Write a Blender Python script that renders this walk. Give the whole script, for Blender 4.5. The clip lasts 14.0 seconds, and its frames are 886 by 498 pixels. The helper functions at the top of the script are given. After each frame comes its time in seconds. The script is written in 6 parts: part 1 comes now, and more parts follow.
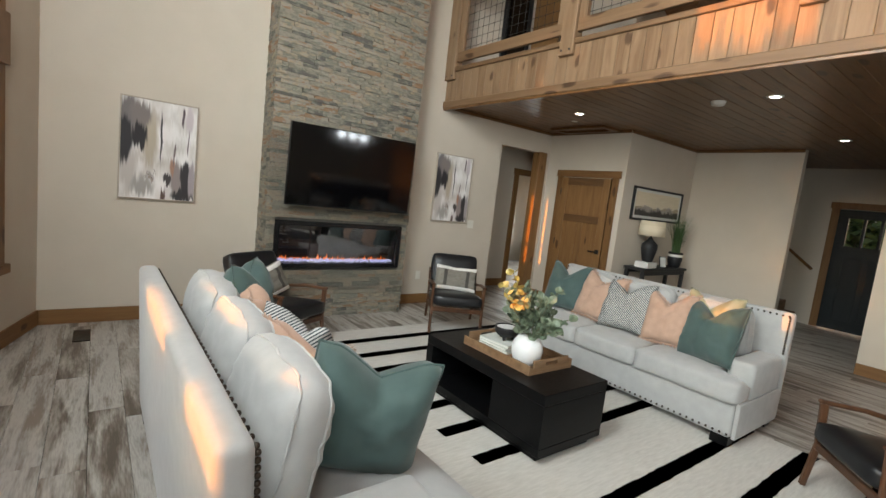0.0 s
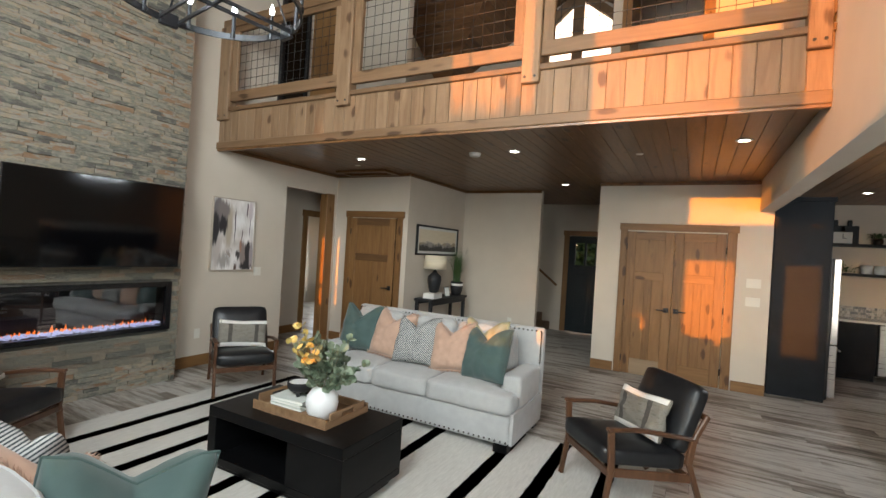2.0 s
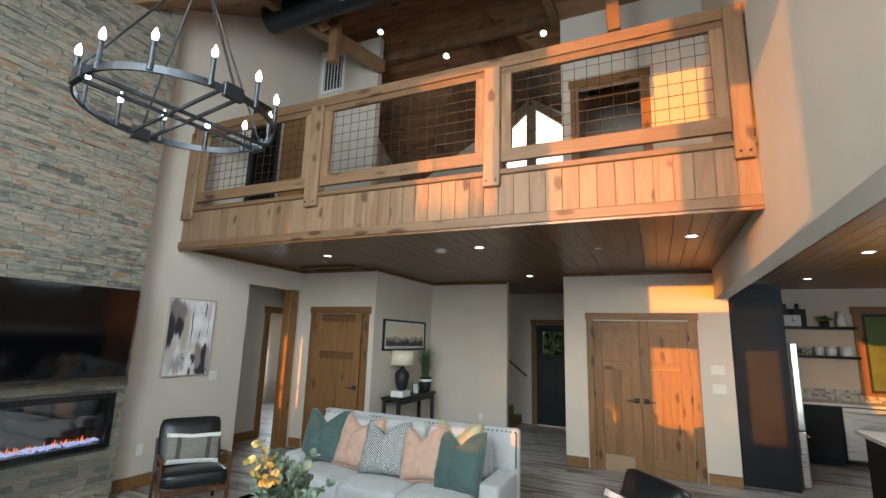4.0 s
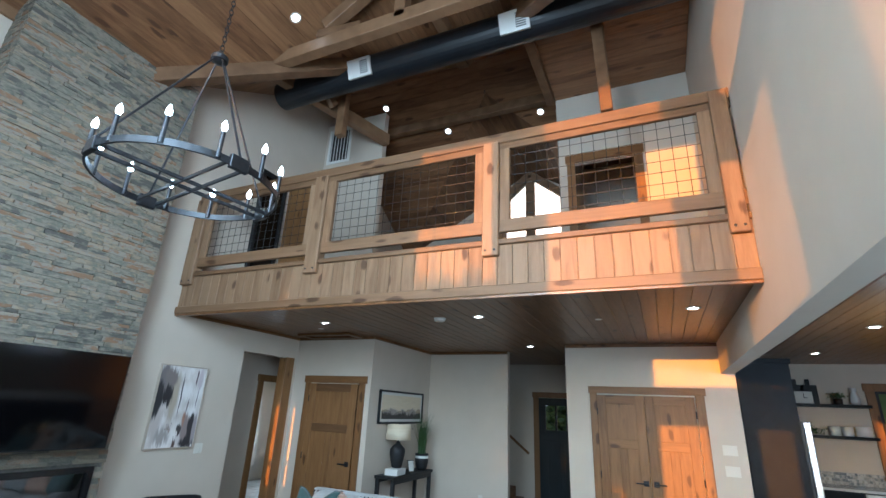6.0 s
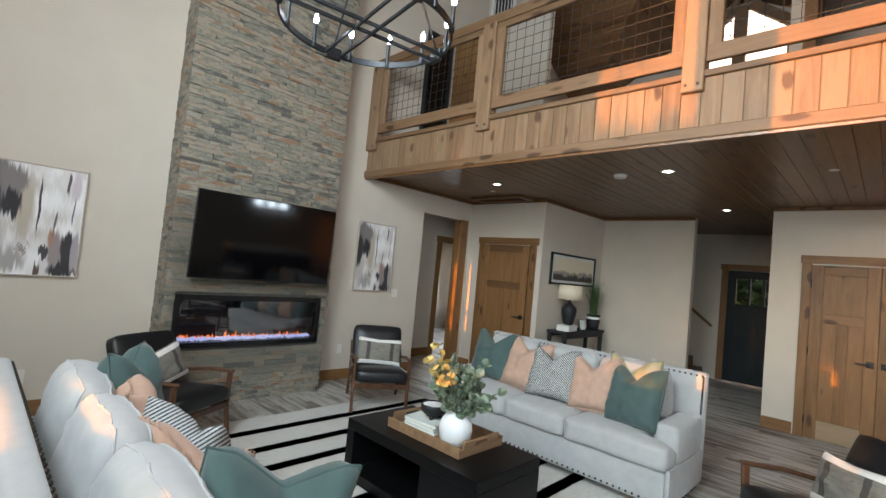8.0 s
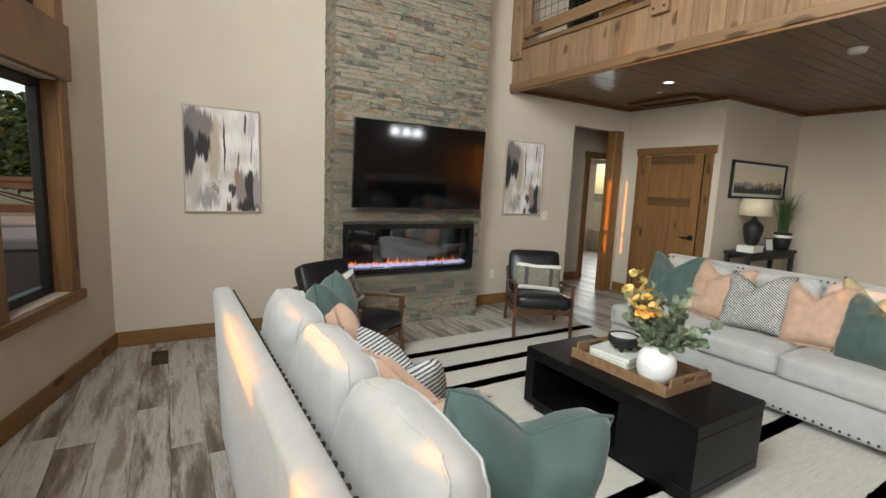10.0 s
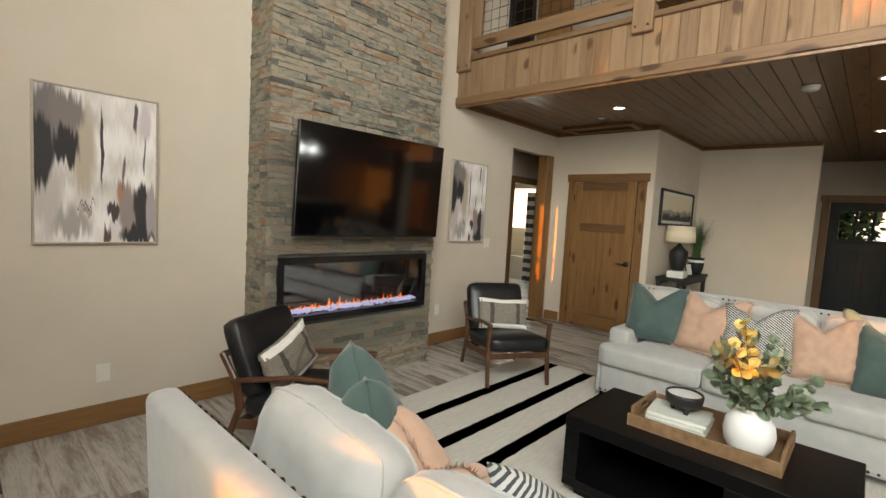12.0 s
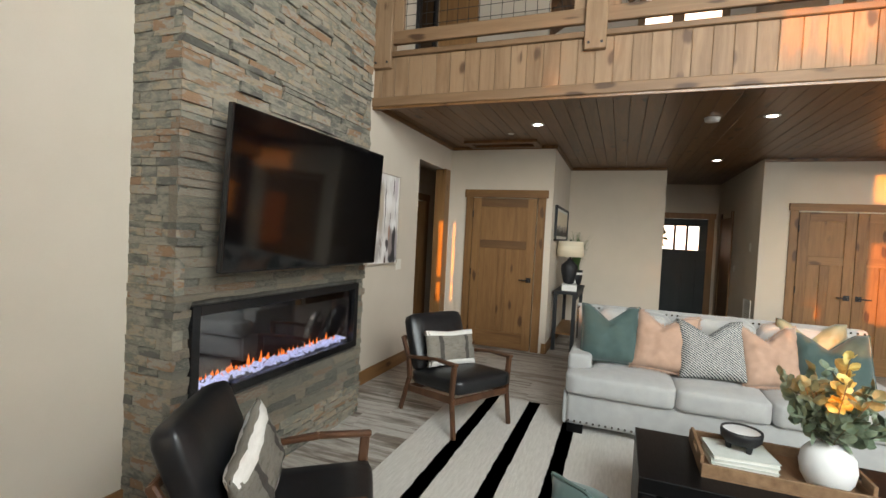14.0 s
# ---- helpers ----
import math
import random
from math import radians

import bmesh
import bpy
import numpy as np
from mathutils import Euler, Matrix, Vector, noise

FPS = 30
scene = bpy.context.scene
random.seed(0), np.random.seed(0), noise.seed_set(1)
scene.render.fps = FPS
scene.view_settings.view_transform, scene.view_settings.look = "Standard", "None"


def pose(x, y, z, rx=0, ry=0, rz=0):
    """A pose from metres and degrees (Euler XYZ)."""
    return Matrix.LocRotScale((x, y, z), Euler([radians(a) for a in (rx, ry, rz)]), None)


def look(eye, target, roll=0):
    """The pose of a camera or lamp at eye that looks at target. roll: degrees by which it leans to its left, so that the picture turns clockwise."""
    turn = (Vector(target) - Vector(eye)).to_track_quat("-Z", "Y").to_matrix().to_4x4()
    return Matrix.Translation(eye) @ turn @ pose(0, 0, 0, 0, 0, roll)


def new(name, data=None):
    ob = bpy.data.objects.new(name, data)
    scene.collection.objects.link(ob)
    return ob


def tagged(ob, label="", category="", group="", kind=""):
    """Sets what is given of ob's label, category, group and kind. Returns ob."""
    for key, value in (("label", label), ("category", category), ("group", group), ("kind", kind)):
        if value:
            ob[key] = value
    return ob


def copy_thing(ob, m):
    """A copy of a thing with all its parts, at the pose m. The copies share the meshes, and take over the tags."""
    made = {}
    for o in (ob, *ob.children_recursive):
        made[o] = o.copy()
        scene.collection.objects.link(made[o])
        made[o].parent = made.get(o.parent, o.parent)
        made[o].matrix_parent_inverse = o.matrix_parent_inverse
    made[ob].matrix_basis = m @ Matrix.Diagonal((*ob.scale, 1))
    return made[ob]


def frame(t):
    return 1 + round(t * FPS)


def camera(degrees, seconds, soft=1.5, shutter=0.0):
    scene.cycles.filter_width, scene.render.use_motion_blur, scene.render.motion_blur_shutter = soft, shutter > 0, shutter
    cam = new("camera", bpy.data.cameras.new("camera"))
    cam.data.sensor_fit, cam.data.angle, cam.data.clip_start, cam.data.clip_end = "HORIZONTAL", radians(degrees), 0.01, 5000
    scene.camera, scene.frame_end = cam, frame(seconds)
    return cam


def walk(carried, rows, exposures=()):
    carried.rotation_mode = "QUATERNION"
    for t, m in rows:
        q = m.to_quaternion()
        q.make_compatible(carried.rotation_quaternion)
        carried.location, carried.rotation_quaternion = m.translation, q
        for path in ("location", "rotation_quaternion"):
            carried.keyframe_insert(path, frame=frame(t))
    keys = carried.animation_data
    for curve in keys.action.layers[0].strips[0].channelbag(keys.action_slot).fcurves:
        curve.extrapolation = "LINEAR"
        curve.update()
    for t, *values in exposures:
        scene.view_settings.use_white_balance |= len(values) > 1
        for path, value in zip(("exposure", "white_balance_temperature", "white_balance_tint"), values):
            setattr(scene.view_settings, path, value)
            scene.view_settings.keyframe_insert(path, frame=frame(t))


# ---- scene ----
cam = camera(87.5, 14.0)
EXPOSURES = [(0.0, 0.84, 7000, 10), (1.5, 0.84, 6900, 10), (3.0, 0.86, 6550, 9), (4.0, 0.86, 6150, 6), (6.5, 0.92, 5150, 2), (7.0, 0.92, 5150, 2), (7.5, 0.88, 5400, 4),
             (8.0, 0.84, 6300, 8), (9.0, 0.96, 6700, 10), (11.5, 0.88, 7900, 11), (12.5, 0.94, 7500, 10), (14.0, 1.08, 7050, 10)]
PATH = [
    (0, (0.042, 0.211, 1.531), (1.248, 1.79, 1.303), 6.5),
    (0.5, (0.044, 0.191, 1.565), (1.51, 1.531, 1.334), 6.3),
    (1, (0.059, 0.162, 1.578), (1.66, 1.347, 1.397), 5.5),
    (1.5, (0.073, 0.168, 1.606), (1.777, 1.211, 1.506), 4.4),
    (2, (0.071, 0.142, 1.63), (1.829, 1.096, 1.627), 3.5),
    (2.5, (0.067, 0.15, 1.664), (1.85, 1.054, 1.736), 2.8),
    (3, (0.095, 0.126, 1.713), (1.883, 1.01, 1.858), 2.4),
    (3.5, (0.064, 0.156, 1.714), (1.858, 1.006, 1.958), 1.9),
    (4, (0.05, 0.161, 1.724), (1.834, 0.982, 2.101), 1.8),
    (6.5, (0.072, 0.143, 1.743), (1.775, 0.952, 2.409), 2.9),
    (7, (0.088, 0.177, 1.685), (1.789, 1.007, 2.33), 3.2),
    (7.5, (0.093, 0.241, 1.598), (1.747, 1.289, 2.004), 4.9),
    (8, (0.143, 0.298, 1.561), (1.572, 1.694, 1.649), 5.5),
    (8.5, (0.202, 0.316, 1.518), (1.393, 1.917, 1.387), 4.1),
    (9, (0.185, 0.366, 1.513), (1.189, 2.075, 1.25), 2.3),
    (11.5, (-0.113, 1.613, 1.504), (1.136, 3.158, 1.274), 2.7),
    (12, (-0.118, 1.893, 1.491), (1.34, 3.252, 1.338), 3.3),
    (12.5, (-0.118, 2.204, 1.477), (1.477, 3.409, 1.4), 3.3),
    (13, (-0.163, 2.524, 1.497), (1.572, 3.517, 1.431), 3.5),
    (13.5, (-0.148, 2.842, 1.488), (1.676, 3.659, 1.405), 3.4),
    (14, (-0.135, 3.157, 1.511), (1.731, 3.873, 1.448), 2.9),
]
walk(cam, [(t, look(eye, target, roll)) for t, eye, target, roll in PATH], EXPOSURES)
# ---- light ----
SUN_WAY = Vector((1.0, -0.2, -0.042)).normalized()
world = bpy.data.worlds.new("sky")
scene.world = world
world.use_nodes = True
wn = world.node_tree.nodes
sky = wn.new("ShaderNodeTexSky")
sky.sky_type = "NISHITA"
sky.sun_disc = False
sky.sun_elevation = radians(12)
sky.sun_rotation = math.atan2(-SUN_WAY.x, -SUN_WAY.y)
world.node_tree.links.new(sky.outputs[0], wn["Background"].inputs[0])
wn["Background"].inputs[1].default_value = 0.15
sun_data = bpy.data.lights.new("sun", "SUN")
sun_data.energy, sun_data.angle, sun_data.color = 4.1, radians(0.5), (1.0, 0.305, 0.010)
sun = new("sun", sun_data)
sun.rotation_mode = "QUATERNION"
sun.rotation_quaternion = SUN_WAY.to_track_quat("-Z", "Y")


def sky_lamp(name, eye, target, w, h, watts, color, spread=180):
    data = bpy.data.lights.new(name, "AREA")
    data.shape, data.size, data.size_y, data.energy, data.color = "RECTANGLE", w, h, watts, color
    data.spread = radians(spread)
    ob = new(name, data)
    ob.matrix_world = look(eye, target)
    return ob


# ---- materials ----
MATS = {}


def mat(name, cols, scale=(8, 8, 8), rough=0.6, metal=0.0, bump=0.1, fine=60.0, spread=0.5, rnd=0.0, island=False,
        rough_var=0.1, coat=0.0, detail=6.0, distort=0.0, bump_dist=0.004, sheen=0.0, spec=.5, knots=None):
    """A surface of several colours mixed by stretched noise, with a second finer grain, per-piece variation and relief."""
    m = bpy.data.materials.new(name)
    m.use_nodes = True
    nt = m.node_tree
    N, L = nt.nodes, nt.links
    b = N["Principled BSDF"]
    tc = N.new("ShaderNodeTexCoord")
    info = N.new("ShaderNodeNewGeometry") if island else N.new("ShaderNodeObjectInfo")
    r_out = info.outputs["Random Per Island"] if island else info.outputs["Random"]
    off = N.new("ShaderNodeMath")
    off.operation, off.inputs[1].default_value = "MULTIPLY", 37.0
    L.new(r_out, off.inputs[0])
    shift = N.new("ShaderNodeVectorMath")
    L.new(tc.outputs["Object"], shift.inputs[0])
    if rnd > 0:
        L.new(off.outputs[0], shift.inputs[1])
    mp = N.new("ShaderNodeMapping")
    mp.inputs["Scale"].default_value = scale
    L.new(shift.outputs[0], mp.inputs[0])
    n1 = N.new("ShaderNodeTexNoise")
    n1.inputs["Scale"].default_value = 1.0
    n1.inputs["Detail"].default_value = detail
    n1.inputs["Distortion"].default_value = distort
    L.new(mp.outputs[0], n1.inputs["Vector"])
    n2 = N.new("ShaderNodeTexNoise")
    n2.inputs["Scale"].default_value = fine / max(scale)
    n2.inputs["Detail"].default_value = 3.0
    L.new(mp.outputs[0], n2.inputs["Vector"])
    mix = N.new("ShaderNodeMath")
    mix.operation = "MULTIPLY_ADD"
    mix.inputs[1].default_value = 0.3
    L.new(n2.outputs["Fac"], mix.inputs[0])
    half = N.new("ShaderNodeMath")
    half.operation, half.inputs[1].default_value = "SUBTRACT", 0.15
    L.new(n1.outputs["Fac"], half.inputs[0])
    L.new(half.outputs[0], mix.inputs[2])
    fac = mix.outputs[0]
    if rnd > 0:
        add = N.new("ShaderNodeMath")
        add.operation, add.inputs[1].default_value = "MULTIPLY_ADD", rnd
        L.new(r_out, add.inputs[0])
        sub = N.new("ShaderNodeMath")
        sub.operation, sub.inputs[1].default_value = "SUBTRACT", rnd / 2
        L.new(fac, sub.inputs[0])
        L.new(sub.outputs[0], add.inputs[2])
        fac = add.outputs[0]
    ramp = N.new("ShaderNodeValToRGB")
    el = ramp.color_ramp.elements
    k = len(cols)
    lo, hi = 0.5 - spread / 2, 0.5 + spread / 2
    el[0].position, el[0].color = lo, (*cols[0], 1)
    el[1].position, el[1].color = hi, (*cols[-1], 1)
    for i in range(1, k - 1):
        e = el.new(lo + (hi - lo) * i / (k - 1))
        e.color = (*cols[i], 1)
    L.new(fac, ramp.inputs[0])
    colour = ramp.outputs[0]
    if knots is not None:
        km = N.new("ShaderNodeMapping")
        km.inputs["Scale"].default_value = knots
        L.new(shift.outputs[0], km.inputs[0])
        warp = N.new("ShaderNodeVectorMath")
        warp.operation = "MULTIPLY_ADD"
        warp.inputs[1].default_value = (.30, .30, .30)
        L.new(n1.outputs["Color"], warp.inputs[0])
        L.new(km.outputs[0], warp.inputs[2])
        vo = N.new("ShaderNodeTexVoronoi")
        vo.inputs["Scale"].default_value = 1.0
        L.new(warp.outputs[0], vo.inputs["Vector"])
        kr = N.new("ShaderNodeMapRange")
        kr.interpolation_type = "SMOOTHSTEP"
        kr.inputs["From Min"].default_value, kr.inputs["From Max"].default_value = .25, .13
        kr.inputs["To Max"].default_value = .9
        L.new(vo.outputs["Distance"], kr.inputs[0])
        pick = N.new("ShaderNodeSeparateColor")
        L.new(vo.outputs["Color"], pick.inputs[0])
        some = N.new("ShaderNodeMath")
        some.operation, some.inputs[1].default_value = "GREATER_THAN", .52
        L.new(pick.outputs[0], some.inputs[0])
        keep = N.new("ShaderNodeMath")
        keep.operation = "MULTIPLY"
        L.new(kr.outputs[0], keep.inputs[0])
        L.new(some.outputs[0], keep.inputs[1])
        kx = N.new("ShaderNodeMix")
        kx.data_type = "RGBA"
        kx.inputs[7].default_value = (cols[0][0] * .50, cols[0][1] * .42, cols[0][2] * .4, 1)
        L.new(keep.outputs[0], kx.inputs[0])
        L.new(colour, kx.inputs[6])
        colour = kx.outputs[2]
    L.new(colour, b.inputs["Base Color"])
    rr = N.new("ShaderNodeMapRange")
    rr.inputs["To Min"].default_value, rr.inputs["To Max"].default_value = max(0, rough - rough_var), min(1, rough + rough_var)
    L.new(n2.outputs["Fac"], rr.inputs[0])
    L.new(rr.outputs[0], b.inputs["Roughness"])
    b.inputs["Metallic"].default_value = metal
    b.inputs["Coat Weight"].default_value = coat
    b.inputs["Coat Roughness"].default_value = 0.25
    b.inputs["Sheen Weight"].default_value = sheen
    b.inputs["Specular IOR Level"].default_value = spec
    if bump:
        bp = N.new("ShaderNodeBump")
        bp.inputs["Strength"].default_value, bp.inputs["Distance"].default_value = bump, bump_dist
        L.new(mix.outputs[0], bp.inputs["Height"])
        L.new(bp.outputs[0], b.inputs["Normal"])
    MATS[name] = m
    return m


def glow(name, color, strength):
    m = bpy.data.materials.new(name)
    m.use_nodes = True
    b = m.node_tree.nodes["Principled BSDF"]
    b.inputs["Base Color"].default_value = (*color, 1)
    b.inputs["Emission Color"].default_value = (*color, 1)
    b.inputs["Emission Strength"].default_value = strength
    return m


def glass_mat(name, color=(1, 1, 1), rough=0.0):
    m = bpy.data.materials.new(name)
    m.use_nodes = True
    b = m.node_tree.nodes["Principled BSDF"]
    b.inputs["Base Color"].default_value = (*color, 1)
    b.inputs["Roughness"].default_value = rough
    b.inputs["Transmission Weight"].default_value = 1.0
    b.inputs["IOR"].default_value = 1.05 if name == "window_glass" else 2.0
    return m


PAINT = mat("wall_paint", [(.540, .474, .393), (.580, .511, .428)], (3, 3, 3), .85, bump=.25, fine=120, bump_dist=.002)
WHITE = mat("white_plastic", [(.72, .71, .68), (.76, .75, .72)], (5, 5, 5), .5, bump=0)
STONE_TONES = [(.095, .092, .078), (.178, .168, .138), (.25, .225, .175), (.148, .148, .124), (.29, .232, .16), (.25, .236, .20), (.23, .140, .082)]
STONE = mat("ledger_stone", STONE_TONES,
            (9, 9, 22), .85, bump=.9, fine=90, spread=.75, rnd=.75, bump_dist=.012)
STONE_J = mat("ledger_stone_far", STONE_TONES,
              (9, 9, 22), .85, bump=.9, fine=90, spread=.75, rnd=.75, island=True, bump_dist=.012)
GROUT = mat("stone_backing", [(.06, .06, .055), (.12, .115, .10)], (30, 30, 30), .95)
PLANK_TONES = [(.105, .080, .062), (.20, .168, .138), (.35, .322, .285), (.50, .475, .435), (.38, .355, .325), (.25, .205, .165)]
FLOOR = mat("floor_plank", PLANK_TONES, (13, 1.5, 13), .40, bump=.2, fine=110, spread=.50, rnd=.30, distort=.55, rough_var=.12, bump_dist=.002)
FLOOR_J = mat("floor_plank_far", PLANK_TONES, (13, 1.5, 13), .40, bump=.2, fine=110, spread=.50, rnd=.30, island=True, distort=.55, rough_var=.12, bump_dist=.002)
SEAM = mat("floor_seam", [(.03, .025, .02), (.05, .04, .035)], (20, 20, 20), .9)
ALDER_TONES = [(.120, .056, .019), (.195, .097, .036), (.250, .132, .051)]
ALDER = mat("alder_wood", ALDER_TONES, (22, 22, 1.7), .48, bump=.12, fine=150, spread=.7, rnd=.25, distort=1.0, knots=(7, 7, 2.6), spec=.35)
ALDER_H = mat("alder_wood_level", ALDER_TONES, (1.7, 1.7, 24), .48, bump=.12, fine=150, spread=.7, rnd=.25, distort=1.0, knots=(2.6, 2.6, 7), spec=.35)
# darker upper rails of the closet door, mid-rail shade put into the colour
ALDER_RAIL = mat("shaded_alder_rail", [(.075, .036, .014), (.125, .062, .025), (.16, .083, .034)], (1.7, 1.7, 24), .48, bump=.12, fine=150, spread=.7, distort=1.0, spec=.35)
ALDER_PALE = mat("pale_alder", [(.24, .16, .09), (.31, .21, .125)], (1.7, 1.7, 24), .5, bump=.12, fine=150, spread=.7, distort=1.0)
PINE_TONES = [(.122, .068, .033), (.188, .113, .062), (.24, .152, .088), (.215, .133, .075)]
PINE = mat("weathered_pine", PINE_TONES, (11, 11, 1.1), .55, bump=.15, fine=140, spread=.75, rnd=.35, distort=1.6, knots=(5.5, 5.5, 3.1), spec=.35)
PINE_H = mat("weathered_pine_level", [(.098, .053, .025), (.155, .089, .046), (.198, .118, .064)], (16, 1.3, 16), .55, bump=.15, fine=140, spread=.75, rnd=.35, distort=1.4, knots=(8, 2.2, 8), spec=.35)
CEIL = mat("stained_ceiling", [(.082, .035, .011), (.150, .068, .023), (.205, .096, .034)], (1.3, 14, 14), .36, bump=.12, fine=120, spread=.6, rnd=.22,
           island=True, distort=1.0, coat=.10, knots=(2.4, 6.5, 6.5))
ROOF = mat("pine_roof_boards", [(.125, .056, .024), (.215, .107, .048), (.285, .150, .070)], (1.4, 13, 13), .5, bump=.12, fine=120, spread=.6, rnd=.4, island=True,
           distort=1.3, knots=(2.2, 6.5, 6.5))
ROOF_Y = mat("pine_roof_boards_across", [(.125, .056, .024), (.215, .107, .048), (.285, .150, .070)], (13, 1.4, 13), .5, bump=.12, fine=120, spread=.6, rnd=.4,
             island=True, distort=1.3, knots=(6.5, 2.2, 6.5))
BEAM = mat("timber_beam", [(.11, .055, .025), (.19, .105, .052), (.245, .14, .073)], (5, 5, 5), .55, bump=.15, fine=90, spread=.6, rnd=.3)
WALNUT = mat("walnut", [(.045, .019, .010), (.085, .038, .019), (.12, .055, .028)], (18, 18, 3), .33, bump=.05, fine=120, rnd=.2, spread=.6)
LEATHER = mat("black_leather", [(.006, .0065, .008), (.012, .0125, .014)], (30, 30, 30), .38, bump=.25, fine=320, bump_dist=.0015)
LINEN = mat("cream_linen", [(.338, .338, .331), (.394, .394, .385)], (14, 14, 14), .9, bump=.3, fine=420, bump_dist=.0012, sheen=.25)
TEAL = mat("teal_cotton", [(.034, .066, .062), (.052, .090, .084)], (9, 9, 9), .8, bump=.2, fine=400, bump_dist=.001, sheen=.2)
SAGE = mat("sage_satin", [(.26, .25, .15), (.33, .31, .19)], (10, 10, 10), .5, bump=.1, fine=200, sheen=.2)
BLUSH = mat("blush_linen", [(.37, .235, .17), (.46, .30, .22)], (16, 16, 16), .9, bump=.35, fine=300, bump_dist=.0015, sheen=.2)
BLACKWOOD = mat("black_oak", [(.0018, .0018, .002), (.005, .005, .0055)], (3, 26, 26), .36, spec=.16, bump=.2, fine=160, spread=.6, bump_dist=.0015)
TRAYWOOD = mat("tray_wood", [(.13, .07, .035), (.20, .115, .06), (.26, .16, .09)], (26, 2.5, 26), .55, bump=.15, fine=140, spread=.6)
RUG = mat("cream_wool", [(.48, .455, .41), (.60, .575, .525)], (10, 60, 10), .95, bump=.7, fine=260, bump_dist=.004, sheen=.2)
RUGBLACK = mat("black_wool", [(.012, .012, .013), (.03, .03, .031)], (10, 60, 10), .95, bump=.7, fine=260, bump_dist=.004)
METAL = mat("black_metal", [(.018, .018, .02), (.03, .03, .032)], (20, 20, 20), .42, metal=.6, bump=.05)
IRON = mat("grey_iron", [(.018, .019, .022), (.032, .034, .038)], (20, 20, 20), .4, metal=.7, bump=.05)
WIRE = mat("black_wire", [(.012, .012, .012), (.025, .025, .025)], (20, 20, 20), .5, metal=.4, bump=0)
STEEL = mat("brushed_steel", [(.42, .42, .43), (.52, .52, .53)], (60, 2, 60), .3, metal=1.0, bump=.03)
BRONZE = mat("nail_bronze", [(.045, .036, .028), (.075, .06, .048)], (20, 20, 20), .35, metal=.9, bump=0)
DARKDOOR = mat("slate_door_paint", [(.007, .011, .0125), (.011, .016, .018)], (8, 8, 2), .5, bump=.06, spec=.25)
NAVY = mat("dark_cabinet", [(.006, .0075, .010), (.010, .012, .016)], (6, 6, 6), .5, bump=.03, spec=.15)
CERAMIC = mat("white_ceramic", [(.64, .645, .645), (.70, .705, .70)], (12, 12, 12), .5, bump=.12, fine=90)
MATTEBLACK = mat("matte_black", [(.006, .006, .007), (.012, .012, .014)], (18, 18, 18), .6, bump=.15)
SHADE = mat("cream_shade", [(.66, .57, .42), (.72, .63, .48)], (4, 4, 60), .9, bump=.1)
PAPER = mat("paper", [(.62, .62, .57), (.70, .70, .66)], (6, 6, 120), .8, bump=.15)
BOOK = mat("grey_book_cloth", [(.46, .49, .45), (.53, .55, .51)], (20, 20, 20), .8, bump=.1)
LEAF = mat("eucalyptus_leaf", [(.085, .12, .075), (.135, .175, .115), (.19, .228, .155)], (14, 14, 14), .5, bump=.05, island=True, rnd=.5)
LEAFY = mat("yellow_leaf", [(.42, .31, .08), (.53, .42, .15)], (14, 14, 14), .5, bump=.05, island=True, rnd=.4)
STEM = mat("stem", [(.12, .09, .05), (.18, .14, .08)], (20, 20, 20), .7, bump=.05)
GRASS = mat("faux_grass", [(.028, .062, .016), (.062, .115, .035)], (14, 14, 14), .5, bump=0, island=True, rnd=.5)
SCREEN = mat("tv_screen", [(.0012, .0012, .0016), (.002, .002, .0025)], (3, 3, 3), .075, bump=0, rough_var=.012)
GLOSSBLACK = mat("gloss_black", [(.006, .006, .007), (.009, .009, .010)], (5, 5, 5), .2, bump=0, rough_var=.03)
GLASS = glass_mat("window_glass")
FIREGLASS = glass_mat("fire_glass", (.75, .75, .78))
def striped(name, pale, dark, period, slope, share):
    """Woven diagonal stripes across a cover, with slightly ragged edges."""
    m = mat(name, [pale, tuple(c * 1.12 for c in pale)], (20, 20, 20), .9, bump=.4, fine=300)
    nt = m.node_tree
    N, L = nt.nodes, nt.links
    b = N["Principled BSDF"]
    old = b.inputs["Base Color"].links[0].from_socket
    tc = N.new("ShaderNodeTexCoord")
    sp = N.new("ShaderNodeSeparateXYZ")
    L.new(tc.outputs["Object"], sp.inputs[0])
    ns = N.new("ShaderNodeTexNoise")
    ns.inputs["Scale"].default_value = 110.0
    L.new(tc.outputs["Object"], ns.inputs["Vector"])

    def op(kind, a, c):
        n = N.new("ShaderNodeMath")
        n.operation = kind
        for i, v in enumerate((a, c)):
            if isinstance(v, float):
                n.inputs[i].default_value = v
            else:
                L.new(v, n.inputs[i])
        return n.outputs[0]
    run = op("ADD", op("MULTIPLY", sp.outputs["X"], slope), sp.outputs["Z"])
    run = op("ADD", run, op("MULTIPLY", ns.outputs[0], period * .22))
    wave = op("FRACT", op("DIVIDE", op("ADD", run, 10.0), period), 0.0)
    mask = op("LESS_THAN", wave, share)
    mx = N.new("ShaderNodeMix")
    mx.data_type = "RGBA"
    L.new(mask, mx.inputs["Factor"])
    for sock in mx.inputs:
        if sock.name == "A" and sock.type == "RGBA":
            L.new(old, sock)
        if sock.name == "B" and sock.type == "RGBA":
            sock.default_value = (*dark, 1)
    for sock in mx.outputs:
        if sock.type == "RGBA":
            L.new(sock, b.inputs["Base Color"])
    return m


